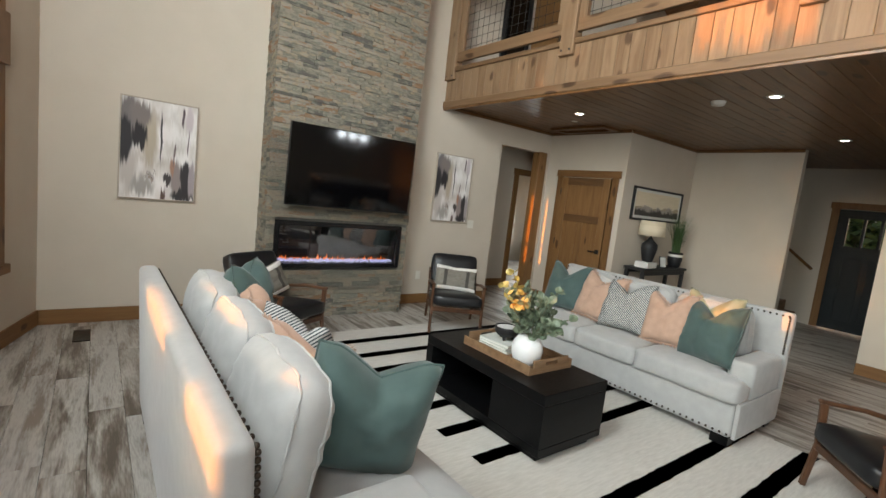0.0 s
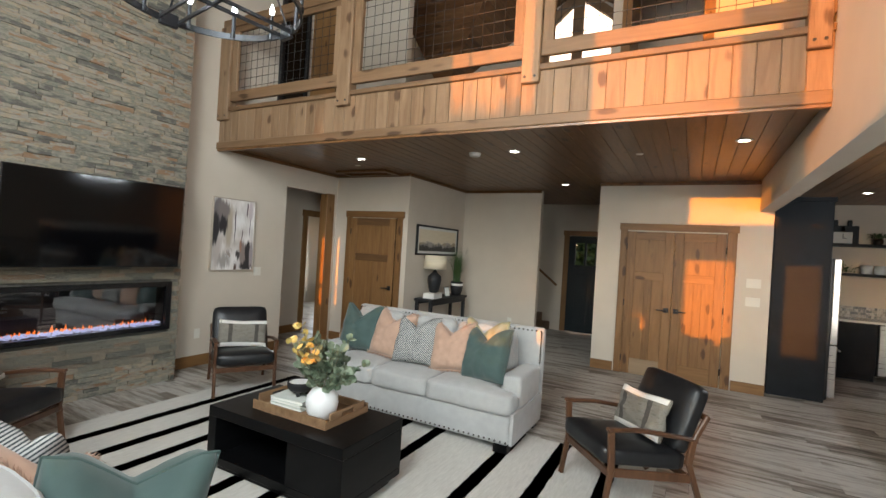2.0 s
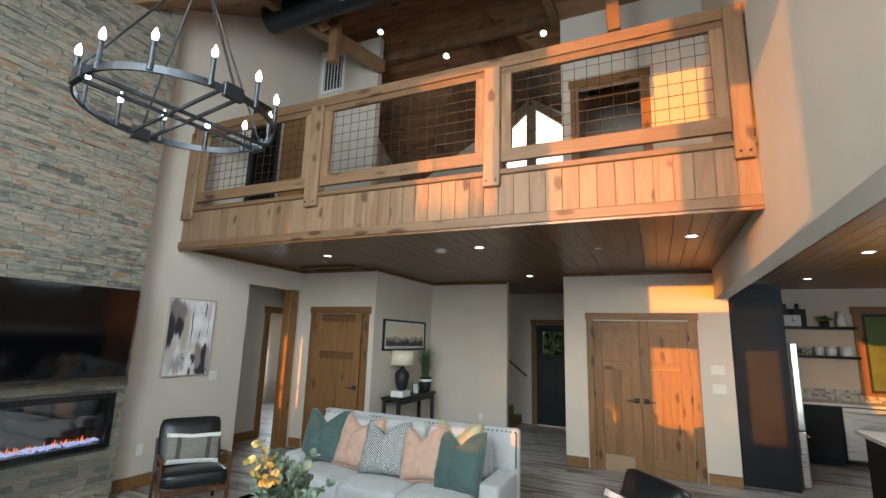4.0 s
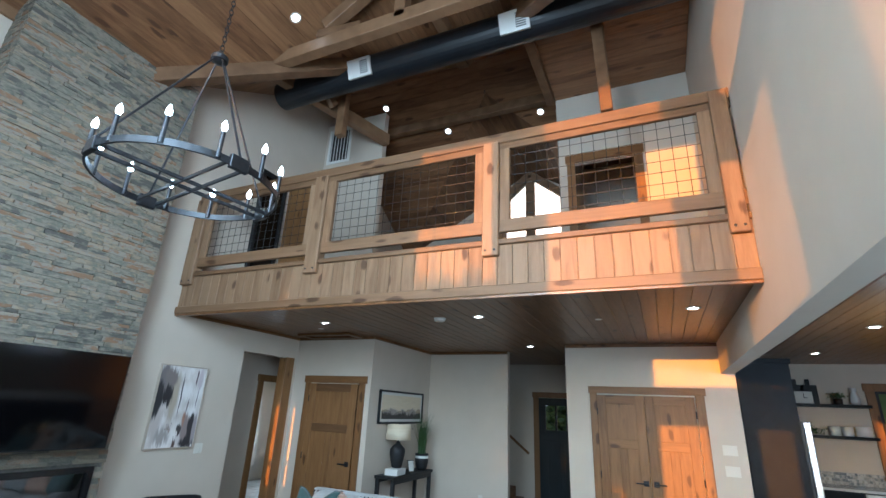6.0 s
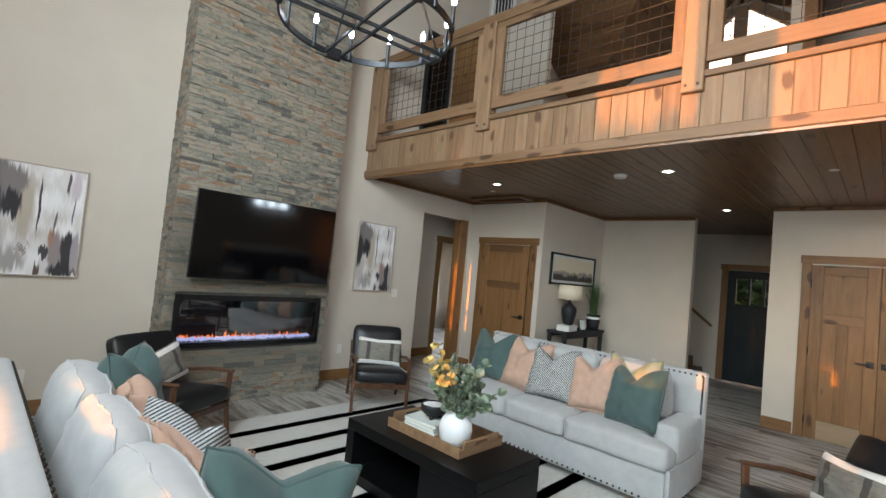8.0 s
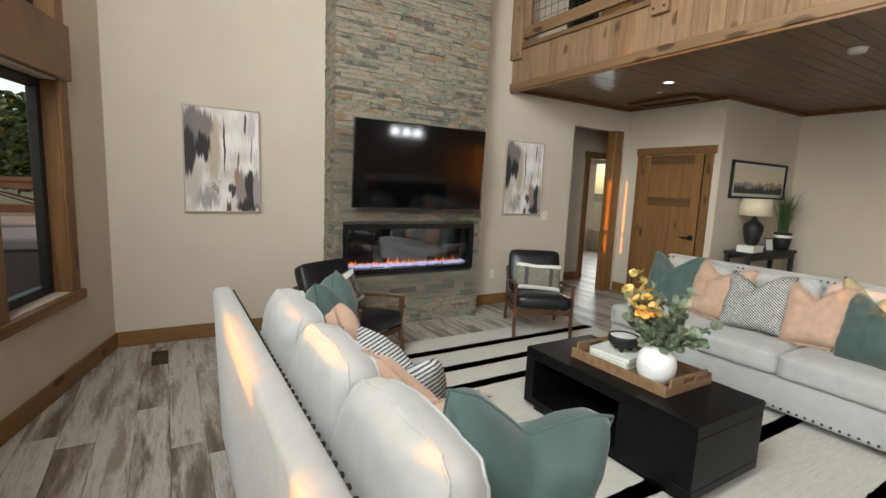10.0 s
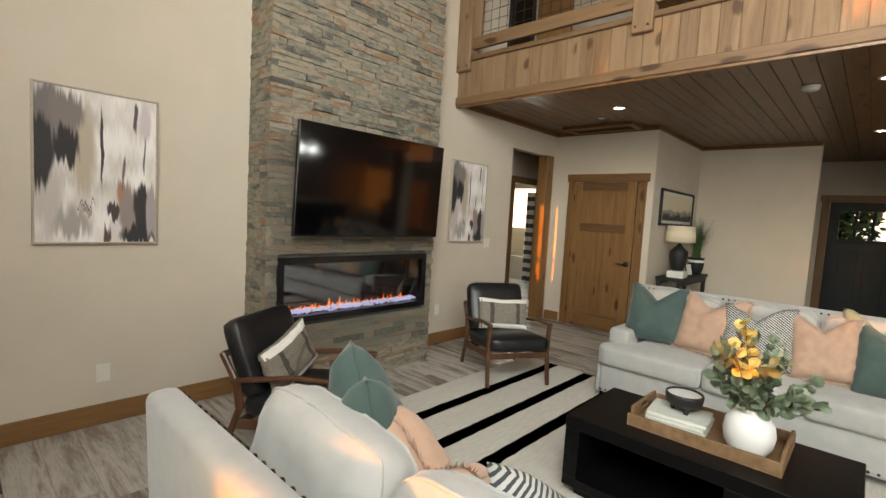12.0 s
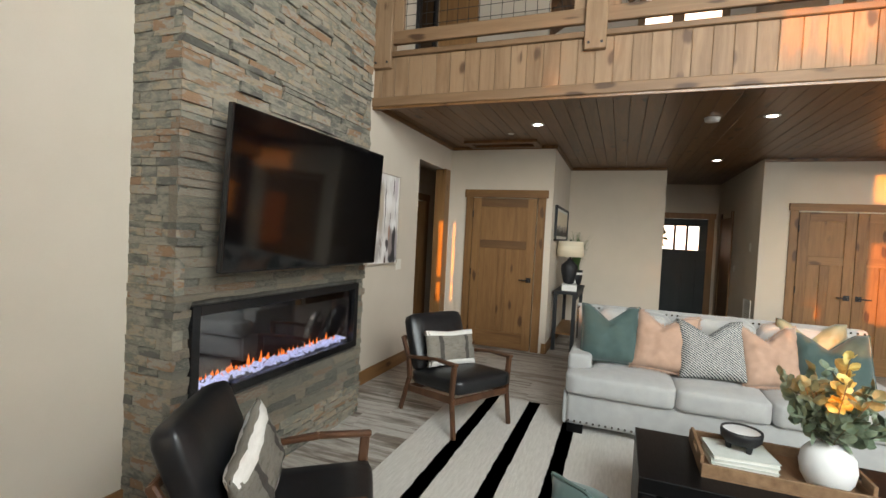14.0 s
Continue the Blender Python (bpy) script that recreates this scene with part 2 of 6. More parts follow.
STRIPED = striped("striped_weave", (.40, .40, .385), (.04, .05, .056), .0185, .75, .46)
STRIPE_D = mat("charcoal_stripe", [(.035, .036, .04), (.06, .06, .065)], (20, 20, 20), .9, bump=.2, fine=300)
OFFWHITE = mat("offwhite_weave", [(.52, .49, .44), (.60, .57, .52)], (20, 20, 20), .9, bump=.4, fine=300)
TAUPE = mat("taupe_weave", [(.11, .10, .083), (.215, .197, .165), (.155, .14, .115)], (8, 60, 60), .95, bump=.7, fine=240, spread=.6, bump_dist=.004)
IVORY = mat("ivory_weave", [(.66, .64, .60), (.76, .74, .70)], (20, 60, 60), .95, bump=.4, fine=240)
TAUPE_D = mat("dark_taupe_band", [(.055, .049, .043), (.085, .075, .065)], (20, 60, 60), .95, bump=.5, fine=240)
FRAMEW = mat("pale_frame", [(.36, .30, .24), (.46, .40, .33)], (30, 30, 30), .4, bump=.05)
DUCT = mat("black_duct", [(.006, .0075, .010), (.012, .014, .018)], (6, 6, 6), .4, bump=0)
ART_SAND = mat("art_sand", [(.34, .27, .19), (.42, .34, .25)], (8, 8, 8), .8, bump=.2)
ART_G = mat("art_taupe", [(.22, .19, .175), (.33, .29, .26), (.42, .37, .34)], (16, 16, 5), .8, bump=.4, fine=180, spread=.7)
CONCRETE = mat("tub_panel", [(.085, .065, .055), (.12, .095, .08)], (12, 12, 2), .7, bump=.2)
TUBCOVER = mat("tub_cover", [(.22, .21, .20), (.30, .29, .28)], (8, 8, 8), .7, bump=.2)
GROUNDM = mat("meadow_ground", [(.045, .06, .02), (.09, .10, .035), (.12, .11, .05)], (.6, .6, .6), .95, bump=.4, fine=6)
FOLIAGE = mat("tree_foliage", [(.02, .045, .012), (.05, .095, .025), (.09, .14, .04)], (3, 3, 3), .7, bump=0, island=True, rnd=.6)
BARK = mat("tree_bark", [(.05, .035, .025), (.11, .08, .055)], (14, 14, 3), .9, bump=.6)
TILE = mat("mosaic_tile", [(.16, .17, .18), (.55, .53, .50), (.32, .30, .28)], (40, 40, 40), .35, bump=.1, spread=.5, rnd=.8, island=True)
PLATEM = mat("beige_plate", [(.64, .61, .54), (.68, .65, .58)], (5, 5, 5), .5, bump=0)
QUARTZ = mat("pale_quartz", [(.60, .58, .55), (.68, .66, .63)], (6, 6, 6), .25, bump=0)
SHINGLE = mat("roof_shingle", [(.04, .04, .042), (.08, .078, .075)], (12, 12, 12), .9, bump=.5)
HAZE = glow("sky_haze", (.84, .93, 1.0), .8)
BULB = glow("bulb_glow", (.80, .90, 1.0), 30.0)
DOWN = glow("downlight_glow", (1.0, .97, .92), 14.0)
FLAME = glow("flame_glow", (1.0, .22, .03), .9)
CRYSTAL = glow("crystal_glow", (.62, .68, 1.0), .42)



def abstract_art(name):
    """Soft vertical smears of charcoal, taupe and white on a canvas 0.636 x 0.935."""
    m = bpy.data.materials.new(name)
    m.use_nodes = True
    N, L = m.node_tree.nodes, m.node_tree.links
    b = N["Principled BSDF"]
    b.inputs["Roughness"].default_value = .7
    tc = N.new("ShaderNodeTexCoord")
    sc = N.new("ShaderNodeMapping")
    sc.inputs["Scale"].default_value = (1 / .636, 0, 1 / .935)
    L.new(tc.outputs["Object"], sc.inputs[0])

    def field(scale, amount):
        mp = N.new("ShaderNodeMapping")
        mp.inputs["Scale"].default_value = scale
        L.new(sc.outputs[0], mp.inputs[0])
        n = N.new("ShaderNodeTexNoise")
        n.inputs["Scale"].default_value, n.inputs["Detail"].default_value = 1.0, 5.0
        L.new(mp.outputs[0], n.inputs["Vector"])
        sub = N.new("ShaderNodeVectorMath")
        sub.operation = "SUBTRACT"
        sub.inputs[1].default_value = (.5, .5, .5)
        L.new(n.outputs["Color"], sub.inputs[0])
        mul = N.new("ShaderNodeVectorMath")
        mul.operation = "MULTIPLY"
        mul.inputs[1].default_value = amount
        L.new(sub.outputs[0], mul.inputs[0])
        return mul.outputs[0]
    add1, add2 = N.new("ShaderNodeVectorMath"), N.new("ShaderNodeVectorMath")
    L.new(sc.outputs[0], add1.inputs[0])
    L.new(field((9, 1, 3), (.10, 0, .10)), add1.inputs[1])
    L.new(add1.outputs[0], add2.inputs[0])
    L.new(field((38, 1, 2.5), (.0, 0, .30)), add2.inputs[1])
    base = N.new("ShaderNodeValToRGB")
    base.color_ramp.elements[0].position, base.color_ramp.elements[0].color = .3, (.50, .45, .41, 1)
    base.color_ramp.elements[1].position, base.color_ramp.elements[1].color = .62, (.80, .77, .755, 1)
    bn = N.new("ShaderNodeTexNoise")
    bn.inputs["Scale"].default_value = 4.0
    L.new(add2.outputs[0], bn.inputs["Vector"])
    L.new(bn.outputs["Fac"], base.inputs[0])
    col = base.outputs[0]
    for cx, cz, rx, rz, soft, c in (
            (.37, .62, .10, .26, .7, (.44, .37, .29)), (.12, .30, .10, .22, .8, (.50, .45, .42)), (.30, .14, .14, .10, .8, (.36, .33, .31)), (.10, .80, .14, .20, .6, (.17, .15, .15)),
            (.26, .84, .13, .12, .6, (.20, .17, .16)), (.06, .58, .085, .22, .35, (.03, .028, .03)), (.24, .62, .11, .13, .45, (.025, .022, .024)), (.74, .22, .09, .20, .5, (.27, .22, .21)), (.68, .37, .045, .09, .5, (.36, .20, .14)),
            (.86, .24, .085, .17, .3, (.035, .03, .032)), (.84, .06, .17, .07, .4, (.03, .026, .028)), (.95, .22, .05, .18, .4, (.33, .29, .30)), (.61, .22, .05, .06, .3, (.06, .05, .05)), (.56, .05, .03, .06, .3, (.10, .06, .05)),
            (.525, .66, .012, .24, .4, (.05, .045, .05)), (.80, .86, .014, .10, .4, (.10, .07, .08)), (.88, .62, .012, .13, .5, (.14, .11, .12)), (.40, .275, .075, .010, .3, (.12, .09, .08)), (.40, .235, .04, .022, .4, (.30, .24, .21)),
            (.70, .50, .012, .09, .5, (.16, .12, .12)), (.62, .10, .05, .06, .5, (.62, .58, .57)), (.88, .85, .05, .14, .7, (.55, .48, .50))):
        mp = N.new("ShaderNodeMapping")
        mp.inputs["Location"].default_value = (-cx / rx, 0, -cz / rz)
        mp.inputs["Scale"].default_value = (1 / rx, 0, 1 / rz)
        L.new(add2.outputs[0], mp.inputs[0])
        ln = N.new("ShaderNodeVectorMath")
        ln.operation = "LENGTH"
        L.new(mp.outputs[0], ln.inputs[0])
        rg = N.new("ShaderNodeMapRange")
        rg.interpolation_type = "SMOOTHSTEP"
        rg.inputs["From Min"].default_value, rg.inputs["From Max"].default_value = 1.0 + soft * .5, 1.0 - soft * .5
        L.new(ln.outputs["Value"], rg.inputs[0])
        mx = N.new("ShaderNodeMix")
        mx.data_type = "RGBA"
        mx.inputs[7].default_value = (*c, 1)
        L.new(rg.outputs[0], mx.inputs[0])
        L.new(col, mx.inputs[6])
        col = mx.outputs[2]
    L.new(col, b.inputs["Base Color"])
    bp = N.new("ShaderNodeBump")
    bp.inputs["Strength"].default_value, bp.inputs["Distance"].default_value = .3, .002
    L.new(bn.outputs["Fac"], bp.inputs["Height"])
    L.new(bp.outputs[0], b.inputs["Normal"])
    return m


ARTWORK = abstract_art("abstract_canvas")


# ---- mesh helpers ----
def boxb(bm, x0, y0, z0, x1, y1, z1, bev=0.0, seg=1, m=None):
    """A box into bm, bevelled, moved by m."""
    r = bmesh.ops.create_cube(bm, size=1.0)
    vs = r["verts"]
    for v in vs:
        v.co = Vector((x0 + (v.co.x + .5) * (x1 - x0), y0 + (v.co.y + .5) * (y1 - y0), z0 + (v.co.z + .5) * (z1 - z0)))
    if bev > 0:
        es = list({e for v in vs for e in v.link_edges})
        o = bmesh.ops.bevel(bm, geom=es, offset=bev, segments=seg, affect="EDGES", profile=.5)
        vs = list({v for f in o["faces"] for v in f.verts} | {v for v in vs if v.is_valid})
    if m is not None:
        bmesh.ops.transform(bm, matrix=m, verts=vs)
    return vs


def rod(bm, a, b, r0, r1=None, n=10, caps=True):
    """A round bar from a to b."""
    a, b = Vector(a), Vector(b)
    d = b - a
    m = Matrix.Translation((a + b) / 2) @ d.to_track_quat("Z", "Y").to_matrix().to_4x4()
    return bmesh.ops.create_cone(bm, cap_ends=caps, segments=n, radius1=r0, radius2=r0 if r1 is None else r1, depth=d.length, matrix=m)["verts"]


def bar(bm, a, b, w, h, bev=0.0, up=(0, 0, 1)):
    """A rectangular bar from a to b, w wide and h high."""
    a, b = Vector(a), Vector(b)
    y = (b - a).normalized()
    x = y.cross(Vector(up)).normalized()
    z = x.cross(y)
    m = Matrix((x, y, z)).transposed().to_4x4()
    m.translation = a
    return boxb(bm, -w / 2, 0, -h / 2, w / 2, (b - a).length, h / 2, bev, 1, m)


def lathe(bm, prof, n=28, m=None):
    """A turned body from a profile of (radius, height)."""
    rings = []
    for r, z in prof:
        rings.append([bm.verts.new((r * math.cos(2 * math.pi * i / n), r * math.sin(2 * math.pi * i / n), z)) for i in range(n)])
    for a, b in zip(rings, rings[1:]):
        for i in range(n):
            bm.faces.new((a[i], a[(i + 1) % n], b[(i + 1) % n], b[i]))
    if prof[0][0] > 1e-4:
        bm.faces.new(list(reversed(rings[0])))
    if prof[-1][0] > 1e-4:
        bm.faces.new(rings[-1])
    vs = [v for r in rings for v in r]
    if m is not None:
        bmesh.ops.transform(bm, matrix=m, verts=vs)
    return vs


def soft_box(bm, w, d, h, rad, puff=0.0, n=8, m=None, seed=0, lump=0.0):
    """A rounded, slightly swollen block of w x d x h round its centre, for cushions; bm must be empty."""
    r = bmesh.ops.create_cube(bm, size=2.0)
    es = list({e for v in r["verts"] for e in v.link_edges})
    bmesh.ops.subdivide_edges(bm, edges=es, cuts=n, use_grid_fill=True)
    vs = bm.verts[:]
    half = Vector((w / 2, d / 2, h / 2))
    for v in vs:
        c = v.co.copy()
        p = Vector((c.x * half.x, c.y * half.y, c.z * half.z))
        inner = Vector([max(-half[i] + rad, min(half[i] - rad, p[i])) for i in range(3)])
        off = p - inner
        if off.length > 1e-6:
            p = inner + off.normalized() * rad
        bulge = puff * (1 - c.x ** 4) * (1 - c.y ** 4)
        p.z += bulge * (1 if c.z > 0 else -1) * abs(c.z)
        side = puff * .5 * (1 - c.z ** 2)
        p.x += side * c.x * (1 - c.y ** 4)
        p.y += side * c.y * (1 - c.x ** 4)
        if lump:
            p += Vector((noise.noise(p * 7 + Vector((seed, 0, 0))), noise.noise(p * 7 + Vector((0, seed, 9))), noise.noise(p * 7 + Vector((5, 0, seed))))) * lump
        v.co = p
    if m is not None:
        bmesh.ops.transform(bm, matrix=m, verts=vs)
    return vs


def part(name, bm, material, parent=None, label="", smooth=False, m=None):
    """Links a bmesh as one mesh object, under a thing or a part."""
    me = bpy.data.meshes.new(name)
    bmesh.ops.recalc_face_normals(bm, faces=bm.faces)
    bm.to_mesh(me)
    bm.free()
    me.materials.append(material)
    if smooth:
        me.shade_smooth()
    ob = new(name, me)
    if parent is not None:
        ob.parent = parent
    if m is not None:
        ob.matrix_basis = m
    if label:
        ob["label"] = label
    return ob


def piece(name, me, parent, m):
    ob = new(name, me)
    ob.parent = parent
    ob.matrix_basis = m
    return ob


def mesh_of(name, bm, material, smooth=False):
    me = bpy.data.meshes.new(name)
    bmesh.ops.recalc_face_normals(bm, faces=bm.faces)
    bm.to_mesh(me)
    bm.free()
    me.materials.append(material)
    if smooth:
        me.shade_smooth()
    return me


def thing(name, label, category, group="", m=None):
    ob = new(name)
    ob.empty_display_size = .1
    tagged(ob, label, category, group)
    if m is not None:
        ob.matrix_basis = m
    return ob


def solid(name, x0, y0, z0, x1, y1, z1, material, label="", kind="structure", bev=0.0, parent=None, m=None, category=""):
    bm = bmesh.new()
    boxb(bm, x0, y0, z0, x1, y1, z1, bev)
    ob = part(name, bm, material, parent, "", False, m)
    if parent is None:
        tagged(ob, label, category, "", kind)
    elif label:
        ob["label"] = label
    return ob
# ---- structure ----
YW, YR, XB = 5.46, -0.57, 3.78          # fireplace wall, kitchen-side wall, balcony face
CZ = 2.745                               # ceiling under the loft
TIP = Vector((-1.25, 2.2))               # prow of the window wall
CORN = Vector((-0.346, YW))
RIDGE_Y, EAVE, PITCH, XV = 2.445, 5.15, 0.6, 2.4


def roof_a(y):
    return EAVE + PITCH * (YW - RIDGE_Y - abs(y - RIDGE_Y))


def roof_b(x):
    return EAVE + PITCH * min(x - XV, 9.4 - x)


# fireplace wall, with the opening to the hall
solid("wall_north", -0.346, YW, 0, 4.95, YW + .11, 7.6, PAINT, "warm greige painted wall behind the stone chimney")
solid("wall_north_head", 4.95, YW, 2.40, 5.965, YW + .11, 7.6, PAINT, "painted wall over the hall opening")
solid("wall_north_end", 5.965, YW, 0, 9.4, YW + .11, 7.6, PAINT, "painted wall beyond the hall opening")
# wall of the wooden door, nook and entry
solid("wall_closet", 6.04, 4.02, 0, 6.16, YW, CZ, PAINT, "painted wall round the wooden door")
solid("wall_nook_side", 6.16, 4.02, 0, 8.0, 4.14, CZ, PAINT, "painted nook wall behind the console table")
solid("wall_nook_end", 8.0, 2.54, 0, 8.12, 4.02, CZ, PAINT, "painted wall beside the entry")
solid("wall_entry_north", 8.12, 3.9, 0, 10.2, 4.02, 3.0, PAINT, "painted wall behind the stairs")
solid("wall_entry", 10.2, 2.53, 0, 10.32, 4.02, 3.0, PAINT, "painted wall beside the front door")
solid("wall_entry_end", 10.2, 1.0, 0, 10.32, 1.59, 3.0, PAINT, "painted wall beside the front door")
solid("wall_entry_head", 10.2, 1.59, 2.07, 10.32, 2.53, 3.0, PAINT, "painted wall over the front door")
solid("wall_entry_south", 7.36, 1.30, 0, 10.2, 1.42, CZ, PAINT, "shaded painted wall of the entry passage")
solid("wall_pantry", 7.24, -0.73, 0, 7.36, 1.42, CZ, PAINT, "painted wall round the double doors")
solid("wall_pantry_south", 7.36, -0.73, 0, 9.9, -0.62, CZ, PAINT, "painted kitchen side wall")
# wall over the kitchen opening
solid("wall_south_head", -0.36, YR - .15, 2.345, 7.24, YR, 7.6, PAINT, "painted wall over the kitchen opening")
solid("wall_south_loft", 7.24, YR - .15, 2.75, 9.4, YR, 7.6, PAINT, "painted loft side wall")
# kitchen shell, its west window opening assumed out of view
solid("kitchen_wall_east", 9.9, -6.0, 0, 10.02, -1.0 + .38, 2.8, PAINT, "painted kitchen wall behind the shelves")
solid("kitchen_wall_south", -0.5, -6.1, 0, 10.02, -6.0, 2.8, PAINT, "painted far kitchen wall")
solid("kitchen_wall_west_low", -0.5, -6.0, 0, -0.36, YR - .15, 0.7, PAINT, "painted kitchen window wall")
solid("kitchen_wall_west_top", -0.5, -6.0, 2.3, -0.36, YR - .15, 2.8, PAINT, "painted wall over the kitchen windows")
solid("kitchen_wall_west_end", -0.5, -6.0, 0.7, -0.36, -4.2, 2.3, PAINT, "painted wall beside the kitchen windows")
solid("subfloor", -1.6, -6.1, -.15, 10.4, 9.0, -.012, SEAM, "dark joints between the floor planks")

# hall beyond the opening, and the bedroom whose window lights the post
solid("hall_wall_north", 1.8, 6.3, 0, 6.22, 6.42, 2.7, PAINT, "painted hall wall")
solid("hall_wall_north_head", 6.22, 6.3, 2.08, 7.12, 6.42, 2.7, PAINT, "painted wall over the hall doorway")
solid("hall_wall_north_end", 7.12, 6.3, 0, 9.4, 6.42, 2.7, PAINT, "painted hall wall past the doorway")
solid("hall_ceiling", -0.5, 5.57, 2.60, 9.5, 9.0, 2.70, PAINT, "painted hall ceiling")
solid("bedroom_wall_divide", 4.5, 6.42, 0, 4.6, 9.0, 2.7, PAINT, "painted wall between the bedrooms")
solid("bedroom_wall_north", -0.5, 9.0, 0, 9.5, 9.1, 2.7, PAINT, "painted bedroom wall")
solid("bedroom_wall_east_near", 9.4, 5.57, 0, 9.5, 7.4, 2.7, PAINT, "painted bedroom wall beside the window")
solid("bedroom_wall_east_low", 9.4, 7.4, 0, 9.5, 9.0, .55, PAINT, "painted bedroom wall under the window")
solid("bedroom_wall_east_top", 9.4, 7.4, 2.2, 9.5, 9.0, 2.7, PAINT, "painted bedroom wall over the window")
solid("bedroom_wall_west_low", -0.5, 5.57, 0, -0.4, 9.0, 0.85, PAINT, "painted bedroom window wall")
solid("bedroom_wall_west_top", -0.5, 5.57, 1.95, -0.4, 9.0, 2.7, PAINT, "painted wall over the bedroom window")
solid("bedroom_wall_west_end", -0.5, 7.0, 0.85, -0.4, 9.0, 1.95, PAINT, "painted wall beside the bedroom window")
solid("bedroom_wall_west_near", -0.5, 5.57, 0.85, -0.4, 6.52, 1.95, PAINT, "painted wall beside the bedroom window")
solid("bedroom_window_bar", -0.5, 6.52, 1.12, -0.4, 7.0, 1.19, ALDER_H, "wooden bar of the bedroom window")


# prow window wall: one straight half each side of the tip
def prow_half(a, b, tag, windows):
    """windows: lists of panes (from, to, sill, head) along the wall from a to b; each list is one window."""
    a, b = Vector(a), Vector(b)
    d = (b - a).normalized()
    ln = (b - a).length
    m = Matrix.Translation((a.x, a.y, 0)) @ Matrix.Rotation(math.atan2(d.y, d.x), 4, "Z")
    side = -1.0 if tag == "north" else 1.0      # outside of the room in local y

    def cross(bmx, s0, i0, z0, s1, i1, z1, bev=.003):
        lo, hi = sorted((side * i0, side * i1))
        boxb(bmx, s0, lo, z0, s1, hi, z1, bev)
    panes = [p for w in windows for p in w]
    cuts = sorted({0.0, ln, *[p[0] for p in panes], *[p[1] for p in panes]})
    for s0, s1 in zip(cuts, cuts[1:]):
        holes = sorted((p[2], p[3]) for p in panes if p[0] < (s0 + s1) / 2 < p[1])
        z = 0.0
        for h0, h1 in holes + [(7.2, 7.2)]:
            if h0 > z + .001:
                bm = bmesh.new()
                cross(bm, s0, 0, z, s1, .16, h0, 0)
                tagged(part("wall_prow_" + tag, bm, PAINT, m=m), "painted window wall of the prow", kind="structure")
            z = h1
    bm = bmesh.new()
    cross(bm, 0, -.018, 0, ln, -.001, .135)
    tagged(part("baseboard_prow_" + tag, bm, ALDER_H, m=m), "knotty alder baseboard", kind="structure")
    for i, w in enumerate(windows):
        ob = thing("window_prow_" + tag + "_" + str(i + 1), "tall black-framed window with knotty alder casing", "window", m=m)
        ob["kind"] = "structure"
        for s, e, z0, z1 in w:
            bm = bmesh.new()
            for q in ((s, z0, s + .06, z1), (e - .06, z0, e, z1), (s + .06, z0, e - .06, z0 + .06), (s + .06, z1 - .06, e - .06, z1)):
                cross(bm, q[0], .09, q[1], q[2], .15, q[3])
            part("window_frame", bm, METAL, ob, "black window frame")
            bm = bmesh.new()
            cross(bm, s + .05, .117, z0 + .05, e - .05, .123, z1 - .05, 0)
            part("pane", bm, GLASS, ob, "clear glass").visible_shadow = False
            for q in (s - .10, e - .012):
                bm = bmesh.new()
                cross(bm, q, -.02, z0 - .05, q + .112, -.001, z1 + .05)
                part("side_casing", bm, ALDER, ob)
            for q in (s, e - .012):
                bm = bmesh.new()
                cross(bm, q, 0, z0, q + .012, .09, z1, 0)
                part("jamb", bm, ALDER, ob)
        s, e = min(p[0] for p in w), max(p[1] for p in w)
        bm = bmesh.new()
        cross(bm, s - .10, -.05, 2.10, e + .10, .15, 2.46, .006)
        part("window_beam", bm, BEAM, ob, "thick stained timber between the panes")
        bm = bmesh.new()
        cross(bm, s - .13, -.045, .585, e + .13, .09, .655, .004)
        part("window_sill", bm, ALDER_H, ob, "knotty alder sill")


prow_half(CORN, TIP, "north", [[(.69, 1.42, .66, 2.09), (.69, 1.42, 2.47, 4.4)], [(2.36, 3.25, .66, 2.09), (2.36, 3.25, 2.47, 4.5)]])
SOUTH = Vector((-0.40, -0.72))
LS = (SOUTH - TIP).length
prow_half(SOUTH, TIP, "south", [[(.24, .77, 2.47, 3.87), (.82, 1.39, 2.47, 3.87), (.24, .77, 4.36, 5.5), (.82, 1.30, 4.36, 5.7), (1.11, 1.66, .66, 2.09)],
                                [(2.10, LS - .17, .66, 2.09), (1.63, LS - .17, 2.47, 5.5)]])

# loft floor, its boarded ceiling and front
solid("loft_floor", XB + .06, YR, 2.78, 12.0, YW, 3.12, FLOOR_J, "loft floor structure")


def board_strip(bm, x0, x1, y0, y1, z, th=.018):
    boxb(bm, x0, y0, z, x1, y1, z + th, .003)


rng = random.Random(4)
bm = bmesh.new()
y = YR
while y < YW - .01:
    y2 = min(y + .138, YW)
    x = XB + .03
    while x < 10.2:
        x2 = min(10.2, x + rng.uniform(2.0, 3.8))
        board_strip(bm, x, x2 - .002, y, y2 - .003, CZ + rng.uniform(0, .0012))
        x = x2
    y = y2
tagged(part("ceiling_loft_underside", bm, CEIL), "glossy dark-stained tongue-and-groove plank ceiling", kind="structure")
bm = bmesh.new()
y = -6.0
while y < YR - .16:
    y2 = min(y + .138, YR - .15)
    board_strip(bm, -.36, 10.0, y, y2 - .003, 2.742)
    y = y2
tagged(part("ceiling_kitchen", bm, CEIL), "dark-stained plank kitchen ceiling", kind="structure")
solid("kitchen_roof", -.5, -6.1, 2.80, 10.0, YR - .15, 2.95, PAINT, "kitchen roof slab")

# great-room roof of boards, two crossing gables
bm = bmesh.new()
bm2 = bmesh.new()


